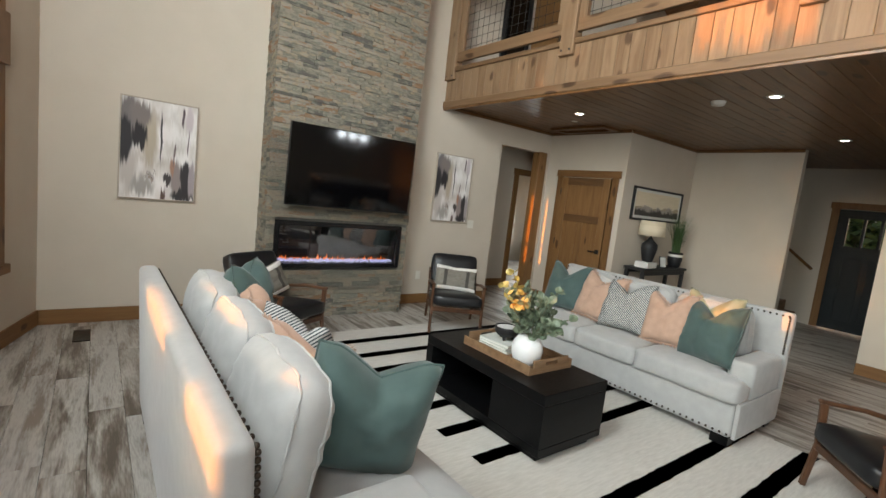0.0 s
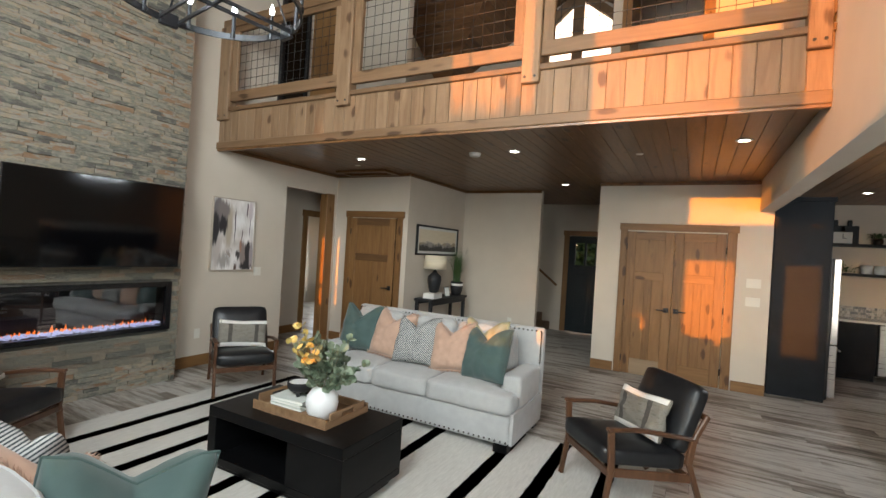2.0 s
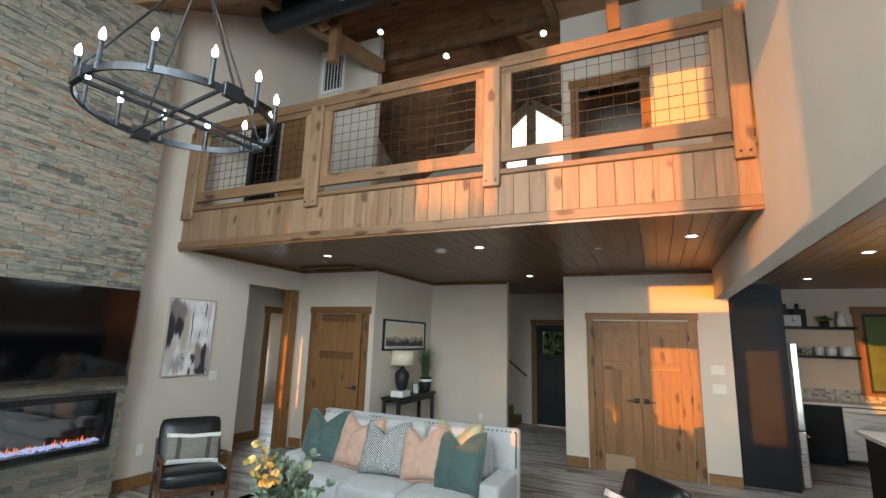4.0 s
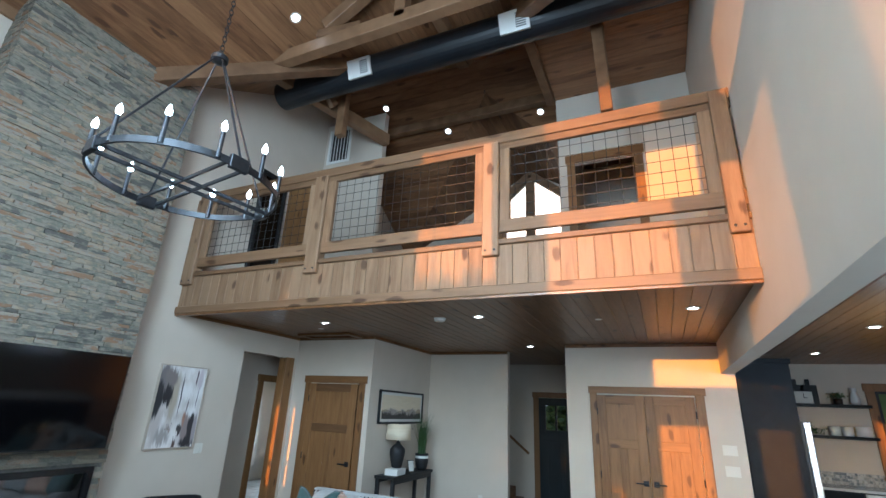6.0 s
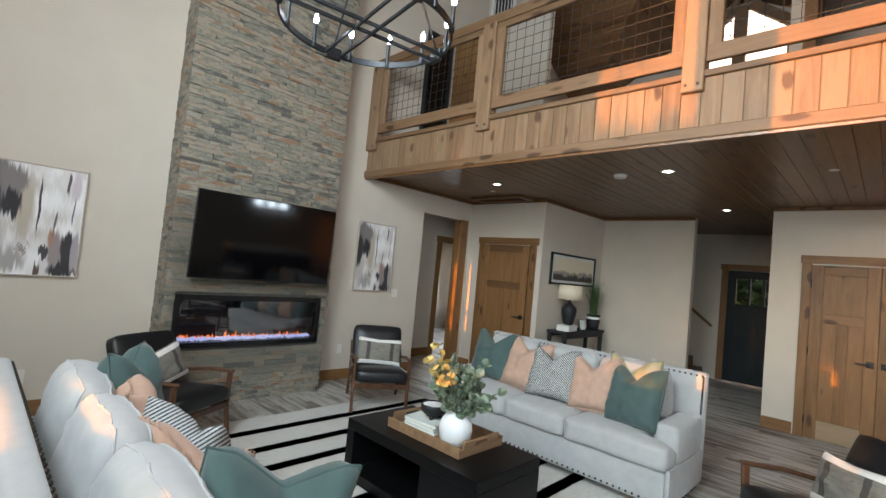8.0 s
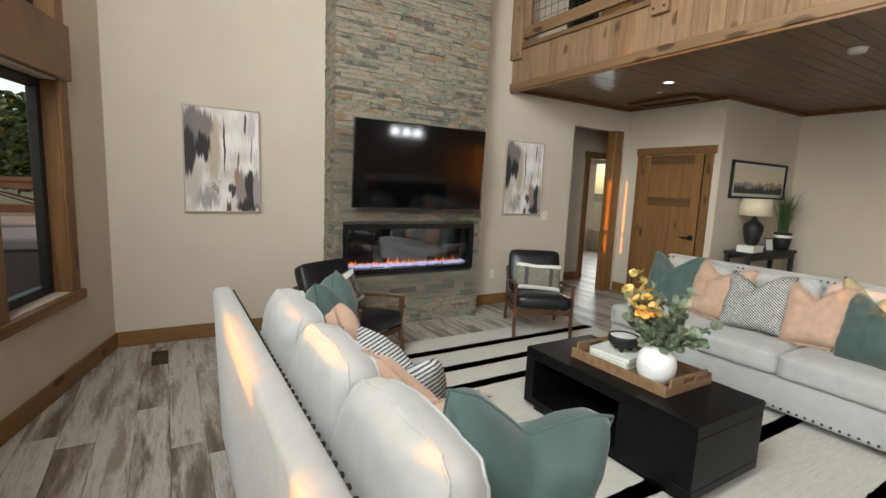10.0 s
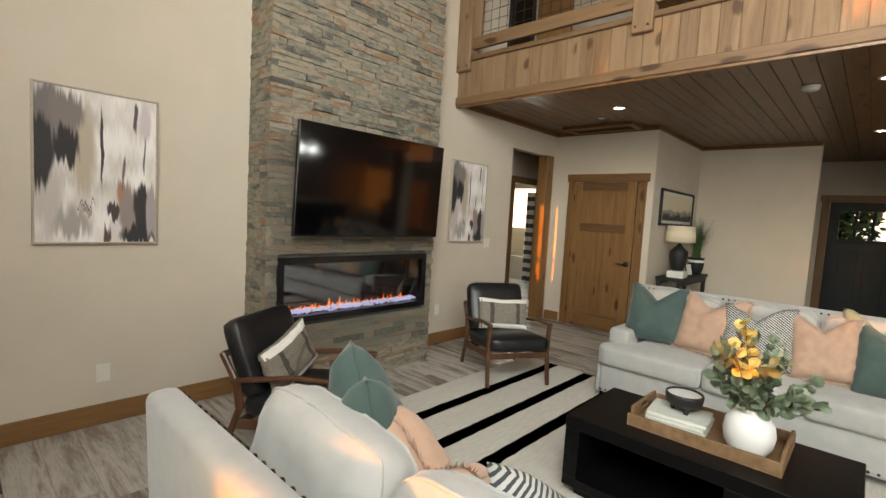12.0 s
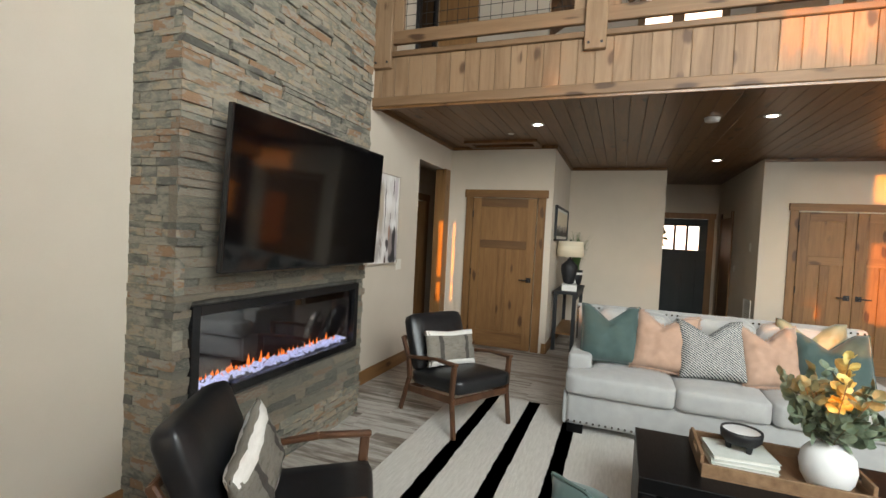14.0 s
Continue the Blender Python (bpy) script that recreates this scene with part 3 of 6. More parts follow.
def slab(bmx, pts, up=.06):
    lo = [bmx.verts.new(p) for p in pts]
    hi = [bmx.verts.new((p[0], p[1], p[2] + up)) for p in pts]
    n = len(pts)
    bmx.faces.new(lo)
    bmx.faces.new(list(reversed(hi)))
    for i in range(n):
        bmx.faces.new((lo[i], lo[(i + 1) % n], hi[(i + 1) % n], hi[i]))


W = .14
HWR = YW - RIDGE_Y
for sgn in (1, -1):
    k = 0.0
    while k < YW - RIDGE_Y:
        k2 = min(k + W, YW - RIDGE_Y)
        ya, yb = RIDGE_Y + sgn * (k + .0025), RIDGE_Y + sgn * (k2 - .0025)
        xa, xb = XV + (YW - RIDGE_Y) - k, XV + (YW - RIDGE_Y) - k2
        cuts = [-1.7, rng.uniform(-.4, 1.2), None]
        slab(bm, [(cuts[0], ya, roof_a(ya)), (cuts[1], ya, roof_a(ya)), (cuts[1], yb, roof_a(yb)), (cuts[0], yb, roof_a(yb))])
        slab(bm, [(cuts[1] + .003, ya, roof_a(ya)), (xa, ya, roof_a(ya)), (xb, yb, roof_a(yb)), (cuts[1] + .003, yb, roof_a(yb))])
        slab(bm, [(9.4 - HWR + k, ya, roof_a(ya)), (9.4, ya, roof_a(ya)), (9.4, yb, roof_a(yb)), (9.4 - HWR + k2, yb, roof_a(yb))])
        k = k2
x = XV
while x < 9.4:
    x2 = min(x + W, 9.4)
    xa, xb = x + .0025, x2 - .0025
    for sgn in (1, -1):
        ka, kb = (max(0, XV + HWR - q, q - 9.4 + HWR) for q in (xa, xb))
        yo = YW if sgn > 0 else YR
        slab(bm2, [(xa, RIDGE_Y + sgn * ka, roof_b(xa)), (xb, RIDGE_Y + sgn * kb, roof_b(xb)), (xb, yo, roof_b(xb)), (xa, yo, roof_b(xa))])
    x = x2
tagged(part("ceiling_roof", bm, ROOF), "knotty pine board vaulted ceiling", kind="structure")
tagged(part("ceiling_cross_roof", bm2, ROOF_Y), "knotty pine board cross-gable ceiling", kind="structure")
bm = bmesh.new()
HW = YW - RIDGE_Y
for sgn in (1, -1):
    yo = RIDGE_Y + sgn * HW
    top = EAVE + PITCH * HW + .07
    slab(bm, [(-1.9, RIDGE_Y, top), (XV + HW, RIDGE_Y, top), (XV, yo, EAVE + .07), (-1.9, yo, EAVE + .07)], .1)
    slab(bm, [(XV, yo, EAVE + .07), (XV + HW, RIDGE_Y, top), (5.9, RIDGE_Y, roof_b(5.9) + .07), (5.9, yo, roof_b(5.9) + .07)], .1)
for sgn in (1, -1):
    yo, top, xe = RIDGE_Y + sgn * HW, EAVE + PITCH * HW + .07, 9.4 - HW
    slab(bm, [(5.9, RIDGE_Y, roof_b(5.9) + .07), (xe, RIDGE_Y, top), (9.4, yo, EAVE + .07), (5.9, yo, roof_b(5.9) + .07)], .1)
    slab(bm, [(xe, RIDGE_Y, top), (9.7, RIDGE_Y, top), (9.7, yo, EAVE + .07), (9.4, yo, EAVE + .07)], .1)
tagged(part("roof_shell", bm, SHINGLE), "shingled roof", kind="structure")
# loft rooms
solid("wall_loft_east", 6.1, YR, 3.12, 6.2, .18, 7.4, PAINT, "painted loft wall lit by the sun")
solid("wall_loft_east_mid", 6.1, .98, 3.12, 6.2, 1.2, 7.4, PAINT, "painted loft wall beside the doorway")
solid("wall_loft_east_head", 6.1, .18, 5.15, 6.2, .98, 7.4, PAINT, "painted wall over the loft doorway")
solid("wall_loft_passage", 6.2, 1.1, 3.12, 9.4, 1.2, 7.4, PAINT, "painted loft passage wall")
solid("wall_loft_far_low", 9.4, YR, 3.12, 9.5, YW, 4.4, PAINT, "painted loft wall under the gable window")
solid("wall_loft_far_left", 9.4, 3.1, 4.4, 9.5, YW, 7.4, PAINT, "painted loft wall beside the gable window")
solid("wall_loft_far_right", 9.4, YR, 4.4, 9.5, 1.6, 7.4, PAINT, "painted loft wall beside the gable window")
solid("wall_loft_room", 6.0, 4.2, 3.12, 6.12, YW, 6.75, PAINT, "painted loft wall by the lit door")

# trim
for n, (x0, y0, x1, y1) in enumerate(((-.33, YW - .018, 1.47, YW), (3.2, YW - .018, 4.95, YW), (6.022, 5.23, 6.04, YW), (6.022, 4.02, 6.04, 4.07),
                                      (6.04, 4.002, 8.0, 4.02), (7.982, 2.54, 8.0, 4.0), (7.222, 1.11, 7.24, 1.42), (7.222, -.73, 7.24, -.36), (7.36, 1.42, 8.7, 1.438),
                                      (1.8, 6.282, 6.12, 6.3))):
    solid("baseboard_" + str(n + 1), x0, y0, 0, x1, y1, .135, ALDER_H, "knotty alder baseboard", bev=.003)
for n, (x0, y0, x1, y1) in enumerate(((XB + .03, YW - .02, 6.04, YW), (6.02, 4.02, 6.04, YW - .02), (6.04, 4.0, 8.0, 4.02), (7.98, 2.54, 8.0, 4.0), (7.22, YR, 7.24, 1.42))):
    solid("crown_trim_" + str(n + 1), x0, y0, CZ - .045, x1, y1, CZ, CEIL, "dark stained crown trim", bev=.003)
solid("hall_post", 5.785, YW - .02, 0, 5.965, YW + .13, 2.41, ALDER, "square knotty alder timber post at the hall opening", bev=.006)
bm = bmesh.new()
for q in ((6.12, 6.275, 0, 6.22, 6.30, 2.06), (7.12, 6.275, 0, 7.22, 6.30, 2.06), (6.10, 6.27, 2.06, 7.24, 6.30, 2.17), (6.22, 6.285, 0, 6.245, 6.43, 2.06), (7.095, 6.285, 0, 7.12, 6.43, 2.06)):
    boxb(bm, *q, .003)
tagged(part("hall_door_casing", bm, ALDER), "knotty alder casing of the far hall doorway", kind="structure")
# ---- doors ----
def shaker_door(name, label, w, m, mtl, mtlh, knob=1, low=None):
    """A craftsman door slab w wide, 2.04 high: local x along it, y to the back."""
    d = thing(name, label, "door", m=m)
    d["kind"] = "structure"
    bm = bmesh.new()
    boxb(bm, 0, .012, .012, w, .032, 2.04)
    part("panel_back", bm, mtl, d)
    st = .115
    for nm, q, mm in (("stile", (0, 0, .01, st, .044, 2.04), mtl), ("stile", (w - st, 0, .01, w, .044, 2.04), mtl),
                      ("rail", (st, 0, 1.925, w - st, .044, 2.04), mtlh), ("rail", (st, 0, 1.36, w - st, .044, 1.47), mtlh), ("rail", (st, 0, .01, w - st, .044, .23), low or mtlh),
                      ("mullion", (w / 2 - .05, 0, .23, w / 2 + .05, .044, 1.36), mtl)):
        bm = bmesh.new()
        boxb(bm, *q, .003)
        part(nm, bm, mm, d)
    hx = w - .06 if knob > 0 else .06
    bm = bmesh.new()
    boxb(bm, hx - .032, -.012, .925, hx + .032, 0, .99, .003)
    rod(bm, (hx, -.012, .957), (hx, -.05, .957), .011)
    boxb(bm, min(hx, hx - knob * .12), -.06, .949, max(hx, hx - knob * .12), -.045, .965, .004)
    part("handle", bm, METAL, d, "black lever handle")
    for z in (.22, 1.02, 1.82):
        bm = bmesh.new()
        ex = 0 if knob > 0 else w
        rod(bm, (ex, -.006, z - .045), (ex, -.006, z + .045), .007)
        part("hinge", bm, METAL, d, "black hinge")
    return d


RZ = lambda x, y, z, a: Matrix.Translation((x, y, z)) @ Matrix.Rotation(radians(a), 4, "Z")
# walls facing -x: local x runs towards -y
shaker_door("door_closet", "closed knotty alder three-panel door with black lever", .87, RZ(6.005, 5.09, 0, -90), ALDER, ALDER_RAIL, low=ALDER_H)
bm = bmesh.new()
boxb(bm, 6.018, 5.1, 0, 6.04, 5.205, 2.05, .003)
boxb(bm, 6.018, 4.105, 0, 6.04, 4.21, 2.05, .003)
tagged(part("door_casing", bm, ALDER), "knotty alder side casing of the closet door", kind="structure")
bm = bmesh.new()
boxb(bm, 6.012, 4.075, 2.05, 6.04, 5.225, 2.155, .003)
tagged(part("door_head_casing", bm, ALDER_H), "knotty alder head casing of the closet door", kind="structure")
shaker_door("door_pantry_left", "closed left leaf of knotty alder double doors", .61, RZ(7.205, .998, 0, -90), ALDER, ALDER_H, low=ALDER_PALE)
shaker_door("door_pantry_right", "closed right leaf of knotty alder double doors", .61, RZ(7.205, .384, 0, -90), ALDER, ALDER_H, knob=-1)
bm = bmesh.new()
boxb(bm, 7.218, 1.0, 0, 7.24, 1.095, 2.06, .003)
boxb(bm, 7.218, -.345, 0, 7.24, -.235, 2.06, .003)
tagged(part("double_door_casing", bm, ALDER), "knotty alder side casing of the double doors", kind="structure")
bm = bmesh.new()
boxb(bm, 7.212, -.365, 2.06, 7.24, 1.11, 2.155, .003)
tagged(part("double_door_head", bm, ALDER_H), "knotty alder head casing of the double doors", kind="structure")
# front door
fd = thing("door_front", "closed slate-grey front door with three small panes", "door", m=RZ(10.14, 2.52, 0, -90))
fd["kind"] = "structure"
bm = bmesh.new()
for q in ((0, 0, .02, .92, .05, 1.45), (0, 0, 1.92, .92, .05, 2.06), (0, 0, 1.45, .14, .05, 1.92), (.78, 0, 1.45, .92, .05, 1.92), (.33, 0, 1.45, .37, .05, 1.92), (.55, 0, 1.45, .59, .05, 1.92)):
    boxb(bm, *q, .003)
part("leaf", bm, DARKDOOR, fd)
bm = bmesh.new()
for q in ((.12, -.03, 1.39, .80, 0, 1.44), (.17, -.008, .2, .42, 0, 1.25), (.50, -.008, .2, .75, 0, 1.25)):
    boxb(bm, *q, .004)
part("moulding", bm, DARKDOOR, fd)
for a in (.14, .37, .59):
    bm = bmesh.new()
    boxb(bm, a, .02, 1.45, a + .19, .028, 1.92)
    part("pane", bm, GLASS, fd, "clear glass pane")
bm = bmesh.new()
boxb(bm, 10.175, 2.525, 0, 10.2, 2.64, 2.07, .003)
boxb(bm, 10.175, 1.48, 0, 10.2, 1.595, 2.07, .003)
boxb(bm, 10.17, 1.46, 2.07, 10.2, 2.66, 2.18, .003)
tagged(part("front_door_casing", bm, ALDER), "knotty alder casing of the front door", kind="structure")
solid("entry_side_casing", 8.85, 1.42, 0, 8.97, 1.445, 2.15, ALDER, "knotty alder casing of the passage side door")
solid("entry_side_door", 8.97, 1.42, 0, 9.75, 1.435, 2.05, ALDER, "closed knotty alder side door in the passage")
solid("entry_side_casing_far", 9.75, 1.42, 0, 9.87, 1.445, 2.15, ALDER, "knotty alder casing of the passage side door")

# ---- fireplace ----
def chimney():
    ch = thing("stone_chimney", "floor-to-ceiling ledger-stone chimney breast in grey and rust", "fireplace")
    X0, X1, Y0, Y1, TOP = 1.46, 3.20, 5.13, YW, 5.42
    bm = bmesh.new()
    for q in ((X0 + .03, Y0 + .03, 0, 1.555, Y1, TOP), (3.105, Y0 + .03, 0, X1 - .03, Y1, TOP), (1.555, Y0 + .03, 0, 3.105, Y1, .575), (1.555, Y0 + .03, 1.085, 3.105, Y1, TOP),
              (1.555, Y0 + .25, .575, 3.105, Y1, 1.085)):
        boxb(bm, *q)
    part("backing", bm, GROUT, ch, "dark mortar behind the stones")
    # three box meshes by size, scaled per stone
    meshes = []
    for k in range(5):
        bmx = bmesh.new()
        boxb(bmx, -.5, -.5, -.5, .5, .5, .5)
        bmesh.ops.subdivide_edges(bmx, edges=[e for e in bmx.edges if abs(e.verts[0].co.x - e.verts[1].co.x) > .5], cuts=2)
        for v in bmx.verts:
            v.co += Vector((rng.uniform(-.01, .01), rng.uniform(-.16, .16) if v.co.y < 0 else 0, rng.uniform(-.04, .04)))
        meshes.append(mesh_of("stone", bmx, STONE))
    far = bmesh.new()
    r = random.Random(11)
    n = 0
    z = 0.0
    while z < TOP - .02:
        h = r.choice((.032, .04, .046, .054))
        for face in ("front", "left", "right"):
            u0, u1 = (X0, X1) if face == "front" else (Y0, Y1)
            u = u0
            while u < u1 - .001:
                l = r.uniform(.10, .40) if face == "front" else r.uniform(.08, .22)
                e = min(u + l, u1)
                if u1 - e < .05:
                    e = u1
                segs = [(u, e)]
                if face == "front" and z + h > .572 and z < 1.088:
                    segs = [s for s in ((u, min(e, 1.552)), (max(u, 3.108), e)) if s[1] - s[0] > .015]
                for a, b in segs:
                    pr = r.uniform(.0, .020) if face == 'front' else r.uniform(0, .007)
                    hh = h - .0025
                    c, w = (a + b) / 2, b - a - .003
                    if face == "front":
                        sc, ce = (w, .05 + pr, hh), (c, Y0 + .025 - pr / 2 + .006, z + h / 2)
                        m = Matrix.LocRotScale(ce, None, sc)
                    else:
                        sgn = -1 if face == "left" else 1
                        xx = X0 if face == "left" else X1
                        m = Matrix.Translation((xx - sgn * (.025 - pr / 2 + .006), c, z + h / 2)) @ Matrix.Rotation(radians(-90 if face == "left" else 90), 4, "Z") @ Matrix.Diagonal((w, .05 + pr, hh, 1))
                    near = face == "front" and .25 < z < 2.0 and n < 290
                    if near:
                        piece("stone", meshes[r.randrange(5)], ch, m)
                        n += 1
                    else:
                        vs = boxb(far, -.5, -.5, -.5, .5, .5, .5)
                        for v in vs:
                            v.co += Vector((r.uniform(-.01, .01), (r.uniform(-.14, .14) if face == 'front' else r.uniform(-.05, .05)) if v.co.y < 0 else 0, r.uniform(-.05, .05)))
                        for v in vs:
                            v.co = m @ v.co
                u = e
        z += h
    me = bpy.data.meshes.new("ledger_stone_infill")
    far.to_mesh(me)
    far.free()
    me.materials.append(STONE_J)
    ob = new("ledger_stone_infill", me)
    ob.parent = ch
    ob["kind"] = "stuff"
    return ch


# ---- electric fireplace ----
def electric_fire():
    f = thing("electric_fireplace", "long black linear electric fireplace with orange flames, lit", "fireplace")
    x0, x1, z0, z1, y = 1.552, 3.108, .572, 1.088, 5.112
    bm = bmesh.new()
    t = .052
    for q in ((x0, y, z0, x0 + t, y + .05, z1), (x1 - t, y, z0, x1, y + .05, z1), (x0 + t, y, z0, x1 - t, y + .05, z0 + t), (x0 + t, y, z1 - t, x1 - t, y + .05, z1)):
        boxb(bm, *q, .003)
    part("frame", bm, GLOSSBLACK, f, "black metal frame")
    bm = bmesh.new()
    for q in ((x0 + .01, y + .235, z0 + .01, x1 - .01, y + .245, z1 - .01), (x0 + .01, y + .05, z0 + .01, x1 - .01, y + .24, z0 + .05), (x0 + .01, y + .05, z1 - .05, x1 - .01, y + .24, z1 - .02),
              (x0 + .005, y + .05, z0, x0 + .03, y + .24, z1), (x1 - .03, y + .05, z0, x1 - .005, y + .24, z1)):
        boxb(bm, *q)
    part("firebox", bm, MATTEBLACK, f)
    bm = bmesh.new()
    boxb(bm, x0 + t, y + .03, z0 + t, x1 - t, y + .036, z1 - t)
    part("glass", bm, FIREGLASS, f, "reflective dark glass front")
    r = random.Random(5)
    bm = bmesh.new()
    for i in range(420):
        c = Vector((r.uniform(x0 + .07, x1 - .07), y + r.uniform(.06, .16), z0 + .058 + r.uniform(0, .02)))
        s = r.uniform(.007, .015)
        vs = bmesh.ops.create_icosphere(bm, subdivisions=1, radius=s)["verts"]
        q = Euler((r.random() * 3, r.random() * 3, 0)).to_matrix().to_4x4()
        bmesh.ops.transform(bm, matrix=Matrix.Translation(c) @ q @ Matrix.Diagonal((1, .7, 1.2, 1)), verts=vs)
    ob = part("crystal_bed", bm, CRYSTAL, f, "glowing violet-white crystal bed")
    ob["kind"] = "stuff"
    bm = bmesh.new()
    x = x0 + .1
    while x < x1 - .1:
        h = r.uniform(.025, .10) * (.45 + .4 * math.sin(x * 5) ** 2)
        yy = y + r.uniform(.13, .2)
        w = r.uniform(.006, .016)
        base = z0 + .06
        prof = [(w, 0), (w * 1.15, h * .2), (w * .7, h * .55), (w * .3, h * .8), (.0005, h)]
        lathe(bm, prof, 6, Matrix.Translation((x, yy, base)) @ Matrix.Diagonal((1, .3, 1, 1)))
        x += r.uniform(.010, .036)
    ob = part("flames", bm, FLAME, f, "small orange flames", smooth=True)
    ob["kind"] = "stuff"


electric_fire()

# ---- television ----
tv = thing("television", "large black flat television on a tilting wall mount", "television", m=Matrix.Translation((2.325, 4.945, 1.68)) @ Matrix.Rotation(radians(3.0), 4, "X") @ Matrix.Rotation(radians(-1), 4, "Z"))
bm = bmesh.new()
boxb(bm, -.735, 0, -.42, .735, .035, .42, .006, 2)
part("housing", bm, GLOSSBLACK, tv)
bm = bmesh.new()
boxb(bm, -.725, -.0015, -.405, .725, .001, .41)
part("screen", bm, SCREEN, tv, "glossy dark screen")
bm = bmesh.new()
boxb(bm, -.25, .035, -.22, .25, .07, .22, .004)
boxb(bm, -.05, .07, -.1, .05, .165, .1, .004)
boxb(bm, -.2, .155, -.15, .2, .175, .15, .004)
part("wall_mount", bm, METAL, tv, "black mount arm")


# ---- pictures ----
def abstract_picture(m):
    """0.64 x 0.94 abstract canvas; local x right, z up, face to -y, base at z = 0."""
    p = thing("abstract_painting", "abstract painting in taupe, white and charcoal, thin silver frame", "painting", "paintings beside the chimney", m)
    w, h = .636, .935
    bm = bmesh.new()
    for q in ((0, -.035, 0, .012, 0, h), (w - .012, -.035, 0, w, 0, h), (.012, -.035, 0, w - .012, 0, .012), (.012, -.035, h - .012, w - .012, 0, h)):
        boxb(bm, *q, .002)
    part("frame", bm, FRAMEW, p, "thin pale metallic frame")
    bm = bmesh.new()
    boxb(bm, .012, -.026, .012, w - .012, -.004, h - .012)
    part("canvas", bm, ARTWORK, p, "soft smears of charcoal, taupe and white")
    return p


ap = abstract_picture(Matrix.Translation((.207, YW, 1.178)))
copy_thing(ap, Matrix.Translation((3.762, YW, 1.172)))


# ---- sofas ----
def box_cushion(parent, w, h, t, m, seed):
    """A stuffed box cushion with rounded corners, boxing band and piping; local x width, z height, y thickness."""
    n = 18

    def rim(u, v):
        k = max(abs(u), abs(v))
        if k < 1e-6:
            return 0.0, 0.0
        a, b = abs(u) / k, abs(v) / k
        f = 1 / (a ** 5 + b ** 5) ** .2
        return u * f, v * f

    def at(u, v, side):
        x, z = rim(u, v)
        full = (max(0, 1 - u ** 4) * max(0, 1 - v ** 4)) ** .5
        th = t / 2 * (.52 + .55 * full)
        p = Vector((x * w / 2, side * th, z * h / 2))
        q = Vector((x * 2.2 + seed, z * 2.2, side * 3.0 + seed * .37))
        p.y += .014 * noise.noise(q) + .008 * noise.noise(q * 2.7) + .0045 * noise.noise(q * 6.5)
        p.z += .010 * noise.noise(Vector((x * 1.6, seed * 1.3, .4)))
        return p
    bm = bmesh.new()
    edge = [(-1 + 2 * k / n, -1) for k in range(n)] + [(1, -1 + 2 * k / n) for k in range(n)] + [(1 - 2 * k / n, 1) for k in range(n)] + [(-1, 1 - 2 * k / n) for k in range(n)]
    loops = []
    for side in (-1, 1):
        g = {}
        for i in range(n + 1):
            for j in range(n + 1):
                g[i, j] = bm.verts.new(at(-1 + 2 * i / n, -1 + 2 * j / n, side))
        for i in range(n):
            for j in range(n):
                bm.faces.new((g[i, j], g[i + 1, j], g[i + 1, j + 1], g[i, j + 1]))
        loops.append([g[round((u + 1) * n / 2), round((v + 1) * n / 2)] for u, v in edge])
    k = len(edge)
    mid = []
    for a, b, (u, v) in zip(loops[0], loops[1], edge):
        c = (a.co + b.co) / 2
        mid.append(bm.verts.new(c + Vector((c.x, 0, c.z)).normalized() * .012))
    for i in range(k):
        q = (i + 1) % k
        bm.faces.new((loops[0][i], loops[0][q], mid[q], mid[i]))
        bm.faces.new((mid[i], mid[q], loops[1][q], loops[1][i]))
    lines = [[v.co.copy() for v in lp] for lp in loops]
    c = part("back_cushion", bm, LINEN, parent, smooth=True, m=m)
    for ln in lines:
        bm = bmesh.new()
        for i in range(k):
            rod(bm, ln[i], ln[(i + 1) % k], .0048, n=5, caps=False)
        part("piping", bm, LINEN, c)


